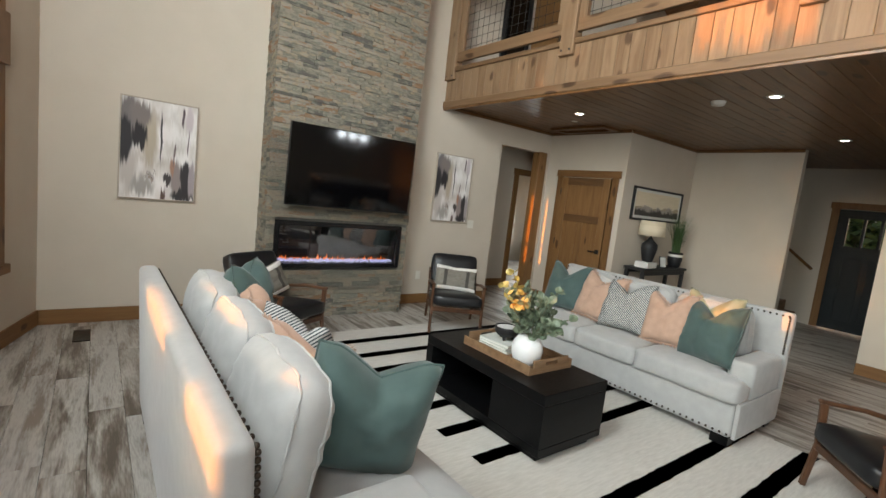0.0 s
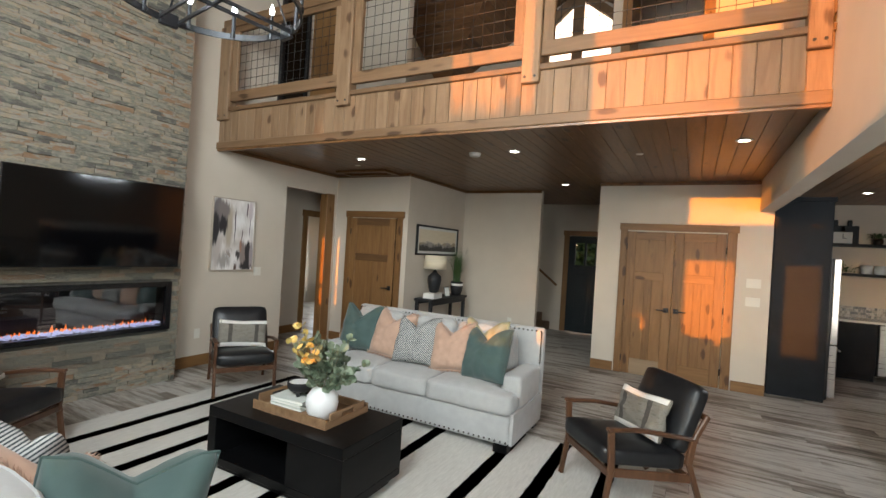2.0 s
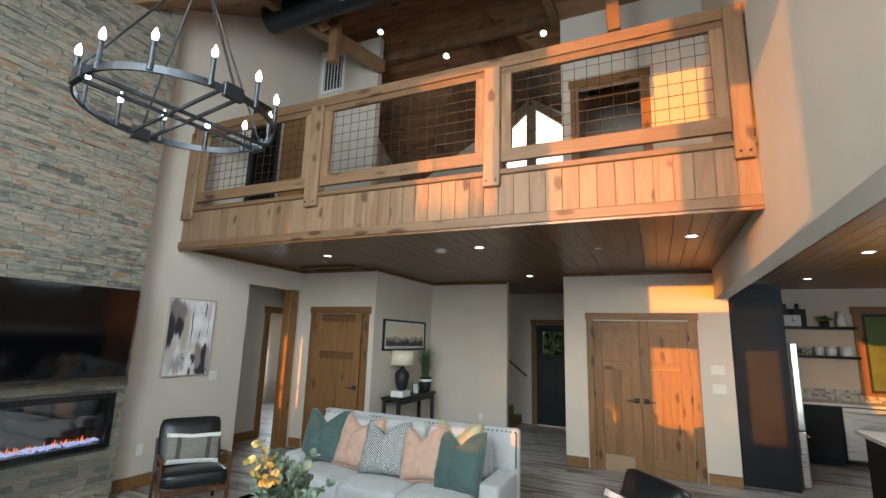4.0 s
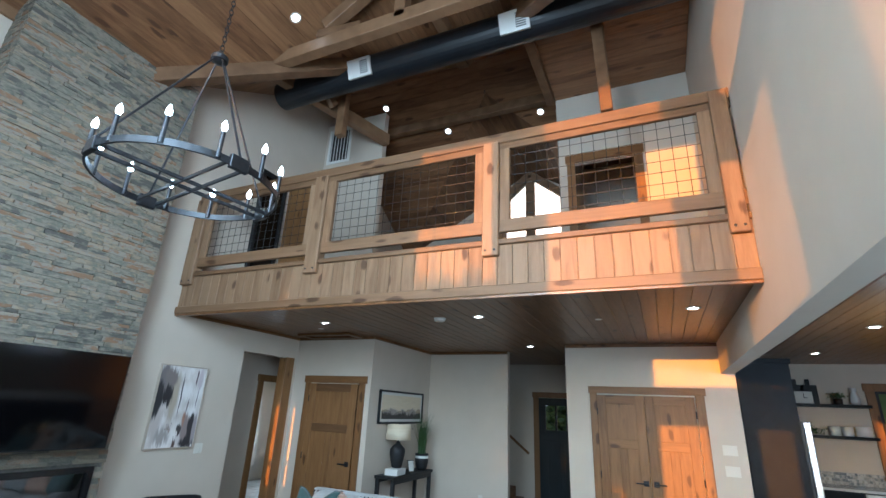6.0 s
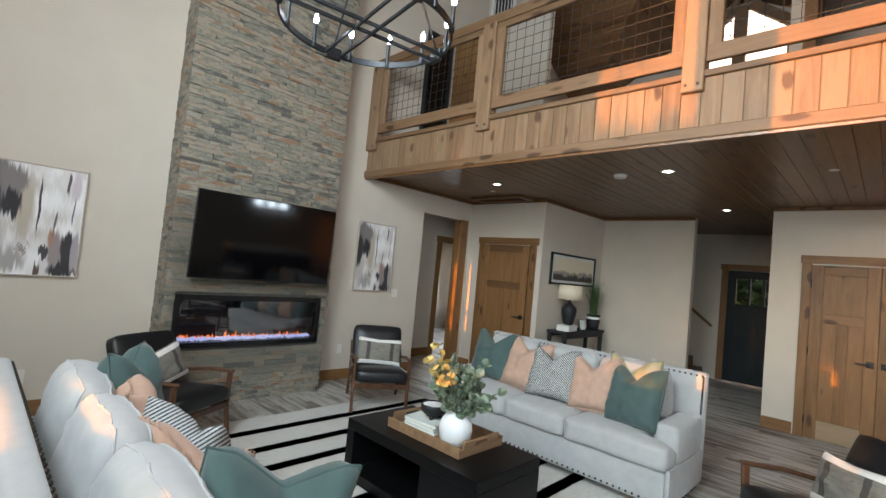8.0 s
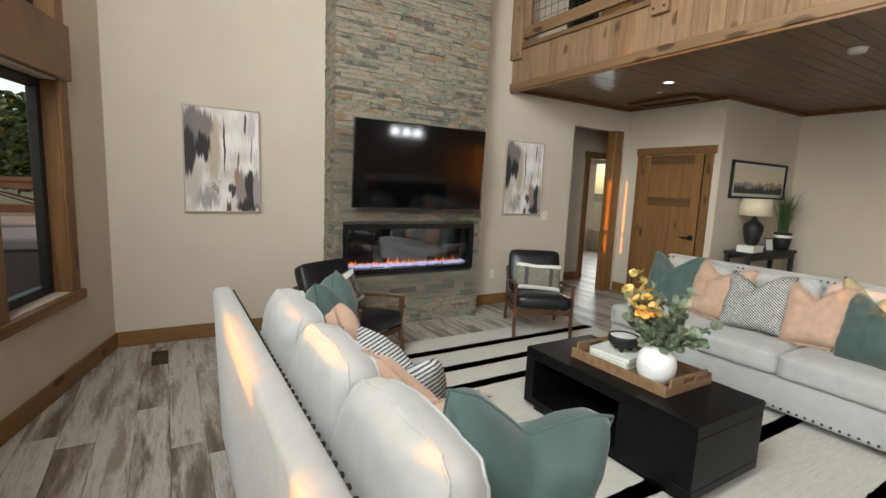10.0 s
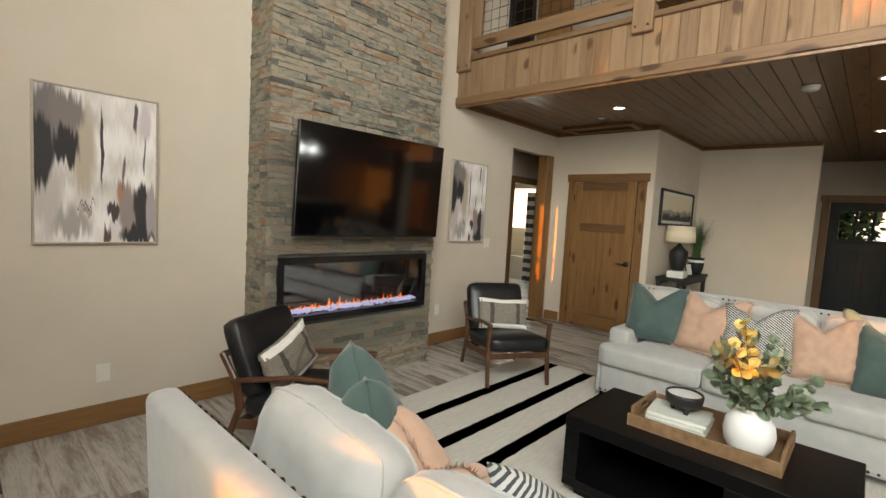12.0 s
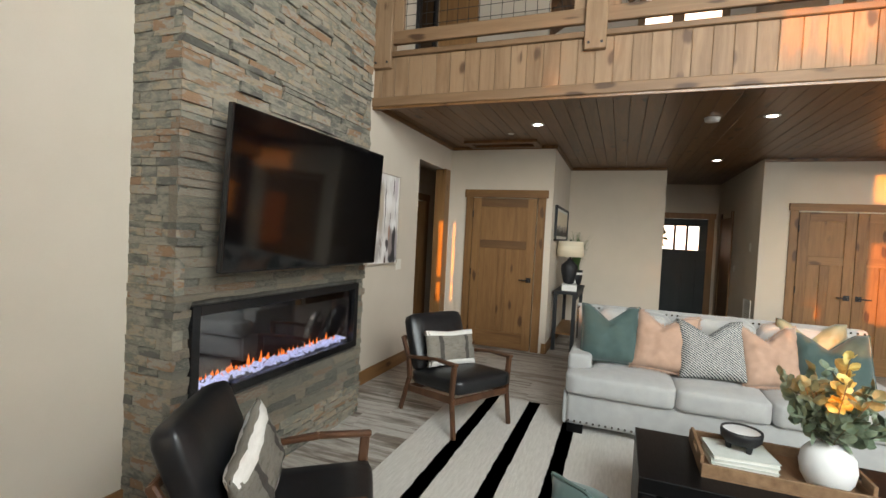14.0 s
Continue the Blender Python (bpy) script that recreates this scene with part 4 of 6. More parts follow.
def sofa(label, m, seed):
    """Three-seat sofa, local: x along it (2.18), y forward from the back (0.86), origin at the back's middle on the floor."""
    s = thing("sofa", label, "sofa", "pair of cream sofas", m)
    r = random.Random(seed)
    L2 = 1.09
    bm = bmesh.new()
    boxb(bm, -L2 + .03, .03, .075, L2 - .03, .84, .33, .03, 3)
    part("base", bm, LINEN, s, smooth=True)
    bm = bmesh.new()
    boxb(bm, -L2, 0, .075, L2, .095, .93, .03, 3, Matrix.Translation((0, .02, 0)) @ Matrix.Rotation(radians(2.0), 4, "X"))
    part("back_frame", bm, LINEN, s, smooth=True)
    for sx in (-1, 1):
        bm = bmesh.new()
        x0, x1 = sorted((sx * (L2 - .19), sx * (L2 - .005)))
        boxb(bm, x0, .10, .32, x1, .66, .595, .035, 3)
        part("arm", bm, LINEN, s, smooth=True)
        bm = bmesh.new()
        boxb(bm, min(sx * (L2 - .03), sx * L2), .05, .075, max(sx * (L2 - .03), sx * L2), .825, .335, .008, 2)
        part("side_panel", bm, LINEN, s)
    w = (2 * L2 - .40) / 3
    for i in range(3):
        cx = -L2 + .20 + w * (i + .5)
        x0, x1 = cx - w / 2 + .002, cx + w / 2 - .002
        bm = bmesh.new()
        soft_box(bm, x1 - x0, .68, .17, .035, .018, 9, Matrix.Translation(((x0 + x1) / 2, .545, .405)), seed + i, .006)
        if i != 1:
            # the outer cushions reach in front of the arms
            wing = 1 if i == 2 else -1
            for v in bm.verts:
                if v.co.y > .68 and (v.co.x - cx) * wing > 0:
                    v.co.x += wing * .185 * min(1, (v.co.x - cx) * wing / (w / 2 - .03))
        part("seat_cushion", bm, LINEN, s, smooth=True)
        mm = Matrix.Translation((cx + r.uniform(-.01, .01), .275, .715)) @ Matrix.Rotation(radians(-11), 4, "X") @ Matrix.Rotation(radians(r.uniform(-2, 2)), 4, "Y")
        box_cushion(s, w - .012, .47, .20, mm, seed * 3 + i)
    for sx in (-1, 1):
        for y in (.08, .78):
            bm = bmesh.new()
            boxb(bm, sx * (L2 - .10) - .06, y - .05, 0, sx * (L2 - .10) + .06, y + .05, .08, .005)
            part("foot", bm, BLACKWOOD, s, "dark wooden foot")
    bm = bmesh.new()
    bmesh.ops.create_uvsphere(bm, u_segments=8, v_segments=4, radius=.009)
    nail = mesh_of("nailhead", bm, BRONZE, True)
    n = 46
    for i in range(n):
        piece("nailhead", nail, s, Matrix.Translation((-L2 + .05 + (2 * L2 - .1) * i / (n - 1), .843, .105)))
    for sx in (-1, 1):
        for i in range(15):
            piece("nailhead", nail, s, Matrix.Translation((sx * (L2 - .022), .100 - .012 * (i / 14) , .615 + .022 * i * .9)))
    for i in range(50):
        piece("nailhead", nail, s, Matrix.Translation((-L2 + .03 + (2 * L2 - .06) * i / 49, .086, .905)))
    return s


sofa("cream linen three-seat sofa with nailhead trim facing the coffee table", RZ(4.44, 2.425, 0, 90), 3)
sofa("cream linen sofa seen from behind, nailhead trim, loose back cushions", RZ(.27, 2.31, 0, -90), 8)


# ---- pillows ----
def pillow(name, label, w, h, t, m, mtl, group, chop=.0, seed=0, fringe=None, seam=None, bands=None):
    """A throw pillow; local x width, z height from its lower edge, y thickness. chop: depth of the dent in its top."""
    p = thing(name, label, "pillow", group, m)
    n = 26
    r = random.Random(seed)

    def surf(u, v, side, grow=0.0):
        x = u * w / 2 * (1 - .025 * (1 - v * v))
        z = v * h / 2 * (1 - .05 * (1 - u * u))
        th = t / 2 * (max(0, 1 - u ** 4) * max(0, 1 - v ** 4)) ** .55
        dent = max(0, 1 - abs(u + .06) / .72) ** 1.15 * max(0, (v + .25) / 1.25) ** 1.7
        z -= chop * dent * h * .62
        th *= 1 - .55 * dent ** 1.5 * min(1, chop * 3.0)
        wr = .016 * noise.noise(Vector((u * 2.2 + seed, v * 2.2, seed * .7))) + .009 * noise.noise(Vector((u * 5 + seed, v * 5, 3)))
        return Vector((x, side * (th + grow) + (wr if abs(u) < .98 and abs(v) < .98 else 0), z + h / 2))
    bm = bmesh.new()
    grid = {}
    for side in (-1, 1):
        for i in range(n + 1):
            for j in range(n + 1):
                u, v = -1 + 2 * i / n, -1 + 2 * j / n
                edge = i in (0, n) or j in (0, n)
                key = (0 if edge else side, i, j)
                if key not in grid:
                    grid[key] = bm.verts.new(surf(u, v, side))
        for i in range(n):
            for j in range(n):
                q = []
                for a, b in ((i, j), (i + 1, j), (i + 1, j + 1), (i, j + 1)):
                    q.append(grid[(0 if a in (0, n) or b in (0, n) else side, a, b)])
                try:
                    bm.faces.new(q)
                except ValueError:
                    pass
    part("cover", bm, mtl, p, smooth=True)
    edge = [(-1 + 2 * k / 30, -1) for k in range(30)] + [(1, -1 + 2 * k / 30) for k in range(30)] + [(1 - 2 * k / 30, 1) for k in range(30)] + [(-1, 1 - 2 * k / 30) for k in range(30)]
    pts = [surf(u, v, 0) for u, v in edge]
    if seam is not None:
        bm = bmesh.new()
        for k in range(len(pts)):
            rod(bm, pts[k], pts[(k + 1) % len(pts)], .005, n=6, caps=False)
        part("piping", bm, seam, p)
    if fringe is not None:
        bm = bmesh.new()
        for k in range(len(pts)):
            a, b = pts[k], pts[(k + 1) % len(pts)]
            out = ((a + b) / 2 - Vector((0, 0, h / 2))).normalized()
            for q in range(4):
                c = a.lerp(b, q / 4)
                tip = c + out * r.uniform(.018, .034) + Vector((r.uniform(-.008, .008), r.uniform(-.014, .014), r.uniform(-.006, .006)))
                d = (b - a).normalized() * .0035
                s = Vector((0, .002, 0))
                vs = [bm.verts.new(v) for v in (c - d + s, c + d + s, tip, c - d - s, c + d - s)]
                bm.faces.new((vs[0], vs[1], vs[2]))
                bm.faces.new((vs[4], vs[3], vs[2]))
        ob = part("fringe", bm, fringe, p, "frayed fringe")
        ob["kind"] = "stuff"
    if bands:
        for u0, u1, v0, v1, bmt, nm in bands:
            for side in (-1, 1):
                bm = bmesh.new()
                na, nb = 14, 14
                g = [[bm.verts.new(surf(u0 + (u1 - u0) * i / na, v0 + (v1 - v0) * j / nb, side, .004)) for j in range(nb + 1)] for i in range(na + 1)]
                for i in range(na):
                    for j in range(nb):
                        bm.faces.new((g[i][j], g[i + 1][j], g[i + 1][j + 1], g[i][j + 1]))
                part(nm, bm, bmt, p, smooth=True)
    return p


def lean(x, y, z, yaw, tilt=16, roll=0):
    """A pose for a pillow that leans back: yaw turns its front, which is its -y."""
    return Matrix.Translation((x, y, z)) @ Matrix.Rotation(radians(yaw), 4, "Z") @ Matrix.Rotation(radians(-tilt), 4, "X") @ Matrix.Rotation(radians(roll), 4, "Y")


G1 = "throw pillows on the sofas"
SZ = .515
# far sofa, fronts to -x
pillow("throw_pillow", "plain teal-green square pillow with chopped top, on the sofa", .47, .49, .19, lean(3.93, 3.19, SZ, -84, 20), TEAL, G1, .42, 1, seam=TEAL)
pillow("throw_pillow", "blush pink linen pillow with frayed edge, on the sofa", .46, .47, .18, lean(3.90, 2.80, SZ, -94, 22, 3), BLUSH, G1, .36, 2, fringe=BLUSH)
pillow("throw_pillow", "black and white finely striped pillow, on the sofa", .46, .47, .18, lean(3.83, 2.45, SZ, -92, 25, -4), STRIPED, G1, .40, 3)
pillow("throw_pillow", "blush pink fringed pillow lit orange by the sun", .40, .45, .18, lean(3.86, 2.05, SZ, -84, 22, -4), BLUSH, G1, .40, 4, fringe=BLUSH)
pillow("throw_pillow", "plain teal-green pillow leaning on the sofa arm", .44, .48, .22, lean(3.80, 1.71, SZ - .02, -104, 24, -6), TEAL, G1, .40, 5, seam=TEAL)
pillow("throw_pillow", "sage satin pillow behind the teal pillow", .44, .50, .14, lean(3.98, 1.80, SZ, -92, 14), SAGE, G1, .36, 6)
# near sofa, fronts to +x
pillow("throw_pillow", "large plain teal-green pillow with deep chopped top", .47, .47, .31, lean(.85, 1.70, SZ - .04, 154, 6, -10), TEAL, G1, .30, 7, seam=TEAL)
pillow("throw_pillow", "blush pink linen pillow with frayed edge, in the row", .46, .45, .20, lean(.82, 2.04, SZ - .03, 118, 14, -4), BLUSH, G1, .44, 8, fringe=BLUSH)
pillow("throw_pillow", "black and white striped pillow among pink ones", .46, .44, .19, lean(.92, 2.35, SZ - .03, 104, 18, -4), STRIPED, G1, .42, 9)
pillow("throw_pillow", "blush pink fringed pillow beside the teal pillow", .48, .46, .20, lean(.81, 2.68, SZ - .03, 78, 14), BLUSH, G1, .42, 10, fringe=BLUSH)
pillow("throw_pillow", "teal pillow with pointed corner at the sofa end", .48, .53, .23, lean(.83, 2.99, SZ - .02, 60, 10, 3), TEAL, G1, .38, 11, seam=TEAL)


# ---- lounge chairs ----
def lounge_chair(m):
    """Open-arm chair; local y is the way it faces, origin on the floor between the front legs."""
    c = thing("lounge_chair", "mid-century walnut lounge chair with black leather cushions", "chair", "black leather lounge chairs", m)
    for sx in (-1, 1):
        x = sx * .285
        bm = bmesh.new()
        bar(bm, (x, .0, 0), (x, -.045, .30), .032, .034, .006, (0, 1, 0))
        bar(bm, (x, -.045, .28), (x, -.03, .545), .032, .045, .008, (0, 1, 0))
        part("front_leg", bm, WALNUT, c)
        bm = bmesh.new()
        bar(bm, (x, -.72, 0), (x, -.60, .32), .03, .036, .006, (0, 1, 0))
        bar(bm, (x, -.60, .30), (x, -.63, .47), .032, .05, .008, (0, 1, 0))
        bar(bm, (x, -.625, .45), (x, -.73, .62), .03, .04, .008, (0, 1, 0))
        part("back_leg", bm, WALNUT, c)
        bm = bmesh.new()
        bar(bm, (x, .0, .545), (x, -.25, .535), .042, .026, .008)
        bar(bm, (x, -.24, .536), (x, -.64, .465), .038, .028, .008)
        part("armrest", bm, WALNUT, c)
        bm = bmesh.new()
        bar(bm, (x * .97, -.02, .275), (x * .97, -.63, .205), .026, .055, .006)
        part("side_rail", bm, WALNUT, c)
    for nm, a, b, w, h in (("front_rail", (-.285, -.035, .265), (.285, -.035, .265), .024, .05), ("back_rail", (-.285, -.61, .215), (.285, -.61, .215), .024, .05),
                           ("top_rail", (-.285, -.725, .605), (.285, -.725, .605), .024, .04), ("mid_rail", (-.285, -.665, .45), (.285, -.665, .45), .02, .03)):
        bm = bmesh.new()
        bar(bm, a, b, w, h, .006)
        part(nm, bm, WALNUT, c)
    bm = bmesh.new()
    soft_box(bm, .56, .60, .125, .038, .018, 8, Matrix.Translation((0, -.29, .345)) @ Matrix.Rotation(radians(6), 4, "X"), 2, .003)
    part("seat_cushion", bm, LEATHER, c, "black leather seat cushion", smooth=True)
    bm = bmesh.new()
    soft_box(bm, .55, .46, .125, .038, .018, 8, Matrix.Translation((0, -.625, .585)) @ Matrix.Rotation(radians(112), 4, "X"), 4, .003)
    part("back_cushion", bm, LEATHER, c, "black leather back cushion", smooth=True)
    return c


def face(x, y, fx, fy):
    return Matrix.Translation((x, y, 0)) @ Matrix.Rotation(math.atan2(fy, fx) - math.pi / 2, 4, "Z")


CH_M = face(3.28, 4.07, -.52, -.855)
CH_R = face(3.36, .745, -.645, .765)
CH_L = face(1.55, 4.08, .48, -.877)
lc = lounge_chair(CH_M @ Matrix.Translation((0, 0, .012)))
copy_thing(lc, CH_R @ Matrix.Translation((0, 0, .012)))
copy_thing(lc, CH_L)
LB = [(-.98, .98, .70, .97, IVORY, "white_band"), (-.98, .98, -.97, -.70, IVORY, "white_band"), (-.62, -.46, -.69, .69, TAUPE_D, "dark_band"), (.46, .62, -.69, .69, TAUPE_D, "dark_band")]
for k, (cm, rl) in enumerate(((CH_M, 3), (CH_R, -4), (CH_L, -14))):
    pillow("lumbar_pillow", "taupe woven lumbar pillow with white ends, on the chair", .50, .30, .12,
           cm @ Matrix.Translation((0, -.40, .42)) @ Matrix.Rotation(math.pi, 4, "Z") @ Matrix.Rotation(radians(-17), 4, "X") @ Matrix.Rotation(radians(rl), 4, "Y"), TAUPE, "lumbar pillows on the chairs", .05, 30 + k, bands=LB)


# ---- rug ----
rug = thing("area_rug", "cream flat-woven wool rug with black stripes", "rug")
RX0, RX1, RY0, RY1 = 1.05, 4.12, .31, 4.53
bm = bmesh.new()
boxb(bm, RX0, RY0, 0.0, RX1, RY1, .010, .004)
part("weave", bm, RUG, rug)
for x0, x1, yc in ((RX0, RX1, 4.19), (RX0, RX1, 3.81), (RX0, RX1, 3.47), (1.88, RX1, 2.74), (1.86, RX1, 2.395), (1.87, RX1, 2.05), (RX0, RX1, 1.42), (RX0, RX1, 1.02), (RX0, RX1, .62)):
    bm = bmesh.new()
    r = random.Random(int(yc * 100))
    n = 70
    a, b = [], []
    for i in range(n + 1):
        x = x0 + (x1 - x0) * i / n
        a.append(bm.verts.new((x, yc - .05 + r.uniform(-.004, .004), .0125)))
        b.append(bm.verts.new((x, yc + .05 + r.uniform(-.004, .004), .0125)))
    for i in range(n):
        bm.faces.new((a[i], a[i + 1], b[i + 1], b[i]))
    bmesh.ops.solidify(bm, geom=bm.faces[:], thickness=.003)
    part("stripe", bm, RUGBLACK, rug, "black woven stripe")

# ---- coffee table and what stands on it ----
ct = thing("coffee_table", "black oak block coffee table with open shelf on the rug", "table")
TX0, TX1, TY0, TY1, TZ = 2.14, 2.755, 1.83, 3.02, .455
bm = bmesh.new()
boxb(bm, TX0 + .05, TY0 + .05, .012, TX1 - .05, TY1 - .05, .07, .003)
part("plinth", bm, BLACKWOOD, ct)
for nm, q in (("top", (TX0, TY0, .385, TX1, TY1, TZ)), ("bottom", (TX0, TY0, .07, TX1, TY1, .12)), ("end_panel", (TX0, TY0, .12, TX1, TY0 + .44, .385)), ("end_panel", (TX0, TY1 - .08, .12, TX1, TY1, .385)),
              ("back_panel", (TX1 - .03, TY0 + .44, .12, TX1, TY1 - .08, .385))):
    bm = bmesh.new()
    boxb(bm, *q, .003)
    part(nm, bm, BLACKWOOD, ct)
TRAY = RZ(2.49, 2.42, TZ, 90)
tr = thing("serving_tray", "rectangular brown wooden tray with cut-out handles", "tray", m=TRAY)
bm = bmesh.new()
boxb(bm, -.33, -.215, 0, .33, .215, .012)
part("base", bm, TRAYWOOD, tr)
for sy in (-1, 1):
    bm = bmesh.new()
    y0, y1 = sorted((sy * .215, sy * .200))
    boxb(bm, -.33, y0, .012, .33, y1, .062, .002)
    part("side", bm, TRAYWOOD, tr)
for sx in (-1, 1):
    bm = bmesh.new()
    x0, x1 = sorted((sx * .33, sx * .315))
    boxb(bm, x0, -.2, .012, x1, .2, .045, .002)
    boxb(bm, x0, -.17, .045, x1, -.06, .09, .002)
    boxb(bm, x0, .06, .045, x1, .17, .09, .002)
    boxb(bm, x0, -.06, .072, x1, .06, .09, .002)
    part("end", bm, TRAYWOOD, tr)
for k, (dz, a) in enumerate(((.012, 4), (.034, 1), (.054, 6))):
    b = thing("book", "pale grey-green closed book in the tray", "book", "stack of books in the tray", TRAY @ RZ(.14, .0, dz, a))
    bm = bmesh.new()
    boxb(bm, -.14, -.11, 0, .14, .11, .002)
    boxb(bm, -.14, -.11, .018, .14, .11, .020)
    boxb(bm, -.14, -.11, 0, .14, -.107, .020)
    part("cover", bm, BOOK, b)
    bm = bmesh.new()
    boxb(bm, -.135, -.105, .002, .135, .105, .018)
    part("pages", bm, PAPER, b)
bw = thing("candle_bowl", "matte black three-footed bowl filled with white wax", "candle", m=TRAY @ Matrix.Translation((.13, -.02, .074)))
bm = bmesh.new()
lathe(bm, [(.03, .028), (.07, .034), (.088, .055), (.092, .085), (.090, .098), (.082, .098), (.080, .075), (.0001, .073)], 30)
part("bowl", bm, MATTEBLACK, bw, smooth=True)
for a in (0, 120, 240):
    bm = bmesh.new()
    rod(bm, (.05 * math.cos(radians(a)), .05 * math.sin(radians(a)), 0), (.055 * math.cos(radians(a)), .055 * math.sin(radians(a)), .04), .012, .016, 10)
    part("foot", bm, MATTEBLACK, bw)
bm = bmesh.new()
lathe(bm, [(.0001, .086), (.081, .086), (.081, .09), (.0001, .0905)], 26)
part("wax", bm, CERAMIC, bw, "white wax")
vs_ = thing("vase", "round white ceramic vase holding eucalyptus, in the tray", "vase", m=TRAY @ Matrix.Translation((-.18, .09, .012)))
bm = bmesh.new()
lathe(bm, [(.045, 0), (.075, .010), (.098, .05), (.106, .10), (.098, .15), (.072, .186), (.042, .202), (.037, .21), (.031, .206), (.034, .19), (.0001, .17)], 34)
part("body", bm, CERAMIC, vs_, smooth=True)


def bouquet(m):
    p = thing("eucalyptus_bouquet", "eucalyptus branches with grey-green and yellow leaves in the vase", "plant", m=m)
    r = random.Random(77)
    st, lf, ly = bmesh.new(), bmesh.new(), bmesh.new()

    def leaf(bm, c, d, s):
        d = d.normalized()
        a = d.cross(Vector((r.uniform(-1, 1), r.uniform(-1, 1), r.uniform(-1, 1)))).normalized()
        up = d.cross(a) * .12 * s
        c0 = c
        pts = [(0, 0), (.25, .36), (.6, .46), (.9, .26), (1.05, 0), (.9, -.26), (.6, -.46), (.25, -.36)]
        mid = bm.verts.new(c0 + d * s * .55 - up)
        ring = [bm.verts.new(c0 + d * s * q[0] + a * s * q[1] + up * abs(q[1])) for q in pts]
        for i in range(8):
            bm.faces.new((mid, ring[i], ring[(i + 1) % 8]))
    for i in range(25):
        az = 2.39996 * i + r.uniform(-.3, .3)
        el = r.uniform(.62, 1.45)
        ln = r.uniform(.22, .33) + (.07 if el > 1.0 else 0)
        d = Vector((math.cos(az) * math.cos(el), math.sin(az) * math.cos(el), math.sin(el)))
        yellow = (m.to_3x3() @ d).y > .66
        p0 = Vector((0, 0, -.03))
        prev = p0
        for k in range(1, 10):
            q = p0 + d * ln * k / 9 + Vector((0, 0, -.05 * (k / 9) ** 2 * math.cos(el)))
            rod(st, prev, q, .0022, n=5, caps=False)
            if k > 2:
                for _ in range(2):
                    dd = (d + Vector((r.uniform(-1, 1), r.uniform(-1, 1), r.uniform(-.8, .8))) * 1.1)
                    leaf(ly if yellow and k > 4 else lf, q, dd, r.uniform(.040, .068))
            prev = q
    # the tall yellow sprigs
    for dx, dy, n in ((.02, .16, 9), (.05, .26, 7)):
        q = Vector((0, 0, 0))
        for k in range(n):
            q2 = q + Vector((dx * .14, dy * .14, .048))
            rod(st, q, q2, .0022, n=5, caps=False)
            q = q2
            if k > 2:
                for _ in range(3):
                    leaf(ly, q, Vector((r.uniform(-1, 1), r.uniform(-1, 1), r.uniform(-.2, .8))), r.uniform(.04, .058))
    part("stem_bundle", st, STEM, p)["kind"] = "stuff"
    o = part("leaves", lf, LEAF, p, "grey-green leaves")
    o["kind"] = "stuff"
    o = part("yellow_leaves", ly, LEAFY, p, "yellowing leaves")
    o["kind"] = "stuff"


bouquet(TRAY @ Matrix.Translation((-.18, .09, .205)))


# ---- balcony front ----
def balcony():
    b = thing("balcony_front", "weathered pine balcony front with board skirt and wire-mesh railing", "railing")
    # skirt boards
    r = random.Random(9)
    bm = bmesh.new()
    boxb(bm, 0, 0, 0, .02, .134, .40, .003)
    me = mesh_of("skirt_board", bm, PINE)
    y = YR
    while y < YW - .05:
        piece("skirt_board", me, b, Matrix.Translation((XB + .02 + r.uniform(0, .0015), y + .002, 2.77)))
        y += .1383
    bm = bmesh.new()
    boxb(bm, XB + .03, YR, 2.70, XB + .06, YW, 3.16)
    part("backing", bm, BEAM, b)
    for nm, z0, z1, x0, x1 in (("bottom_trim", 2.695, 2.782, XB - .012, XB + .06), ("skirt_cap", 3.155, 3.205, XB - .01, XB + .09), ("lower_rail", 3.275, 3.40, XB + .01, XB + .055),
                               ("upper_rail", 4.125, 4.195, XB + .01, XB + .055), ("top_rail", 4.195, 4.30, XB - .005, XB + .085)):
        bm = bmesh.new()
        boxb(bm, x0, YR, z0, x1, YW, z1, .006)
        part(nm, bm, PINE_H, b)
    bm = bmesh.new()
    boxb(bm, XB + .004, YR, 2.672, XB + .05, YW, 2.7, .003)
    part("under_trim", bm, CEIL, b, "dark stained trim")
    for y0, y1, z1 in ((5.27, YW, 4.30), (3.36, 3.53, 4.30), (1.345, 1.50, 4.30), (-.55, -.42, 4.28)):
        bm = bmesh.new()
        boxb(bm, XB - .03, y0, 3.05, XB + .10, y1, z1 - (.0 if y0 < 0 else .1), .008)
        p = part("post", bm, PINE, b)
        for dy in (.035, y1 - y0 - .035):
            bm = bmesh.new()
            rod(bm, (XB - .031, y0 + dy, 3.10), (XB - .037, y0 + dy, 3.10), .011, n=10)
            part("bolt", bm, METAL, p, "black bolt head")
    # framed mesh panels
    for y0, y1 in ((3.53, 5.27), (1.50, 3.36), (-.42, 1.345)):
        for nm, q in (("stile", (y0, y0 + .095)), ("stile", (y1 - .095, y1))):
            bm = bmesh.new()
            boxb(bm, XB + .008, q[0], 3.39, XB + .06, q[1], 4.13, .005)
            part(nm, bm, PINE, b)
        bm = bmesh.new()
        y = y0 + .095
        while y < y1 - .09:
            rod(bm, (XB + .035, y, 3.39), (XB + .035, y, 4.14), .0028, n=5, caps=False)
            y += .102
        z = 3.44
        while z < 4.13:
            rod(bm, (XB + .035, y0 + .09, z), (XB + .035, y1 - .09, z), .0028, n=5, caps=False)
            z += .102
        part("wire_mesh", bm, WIRE, b, "black welded wire mesh")


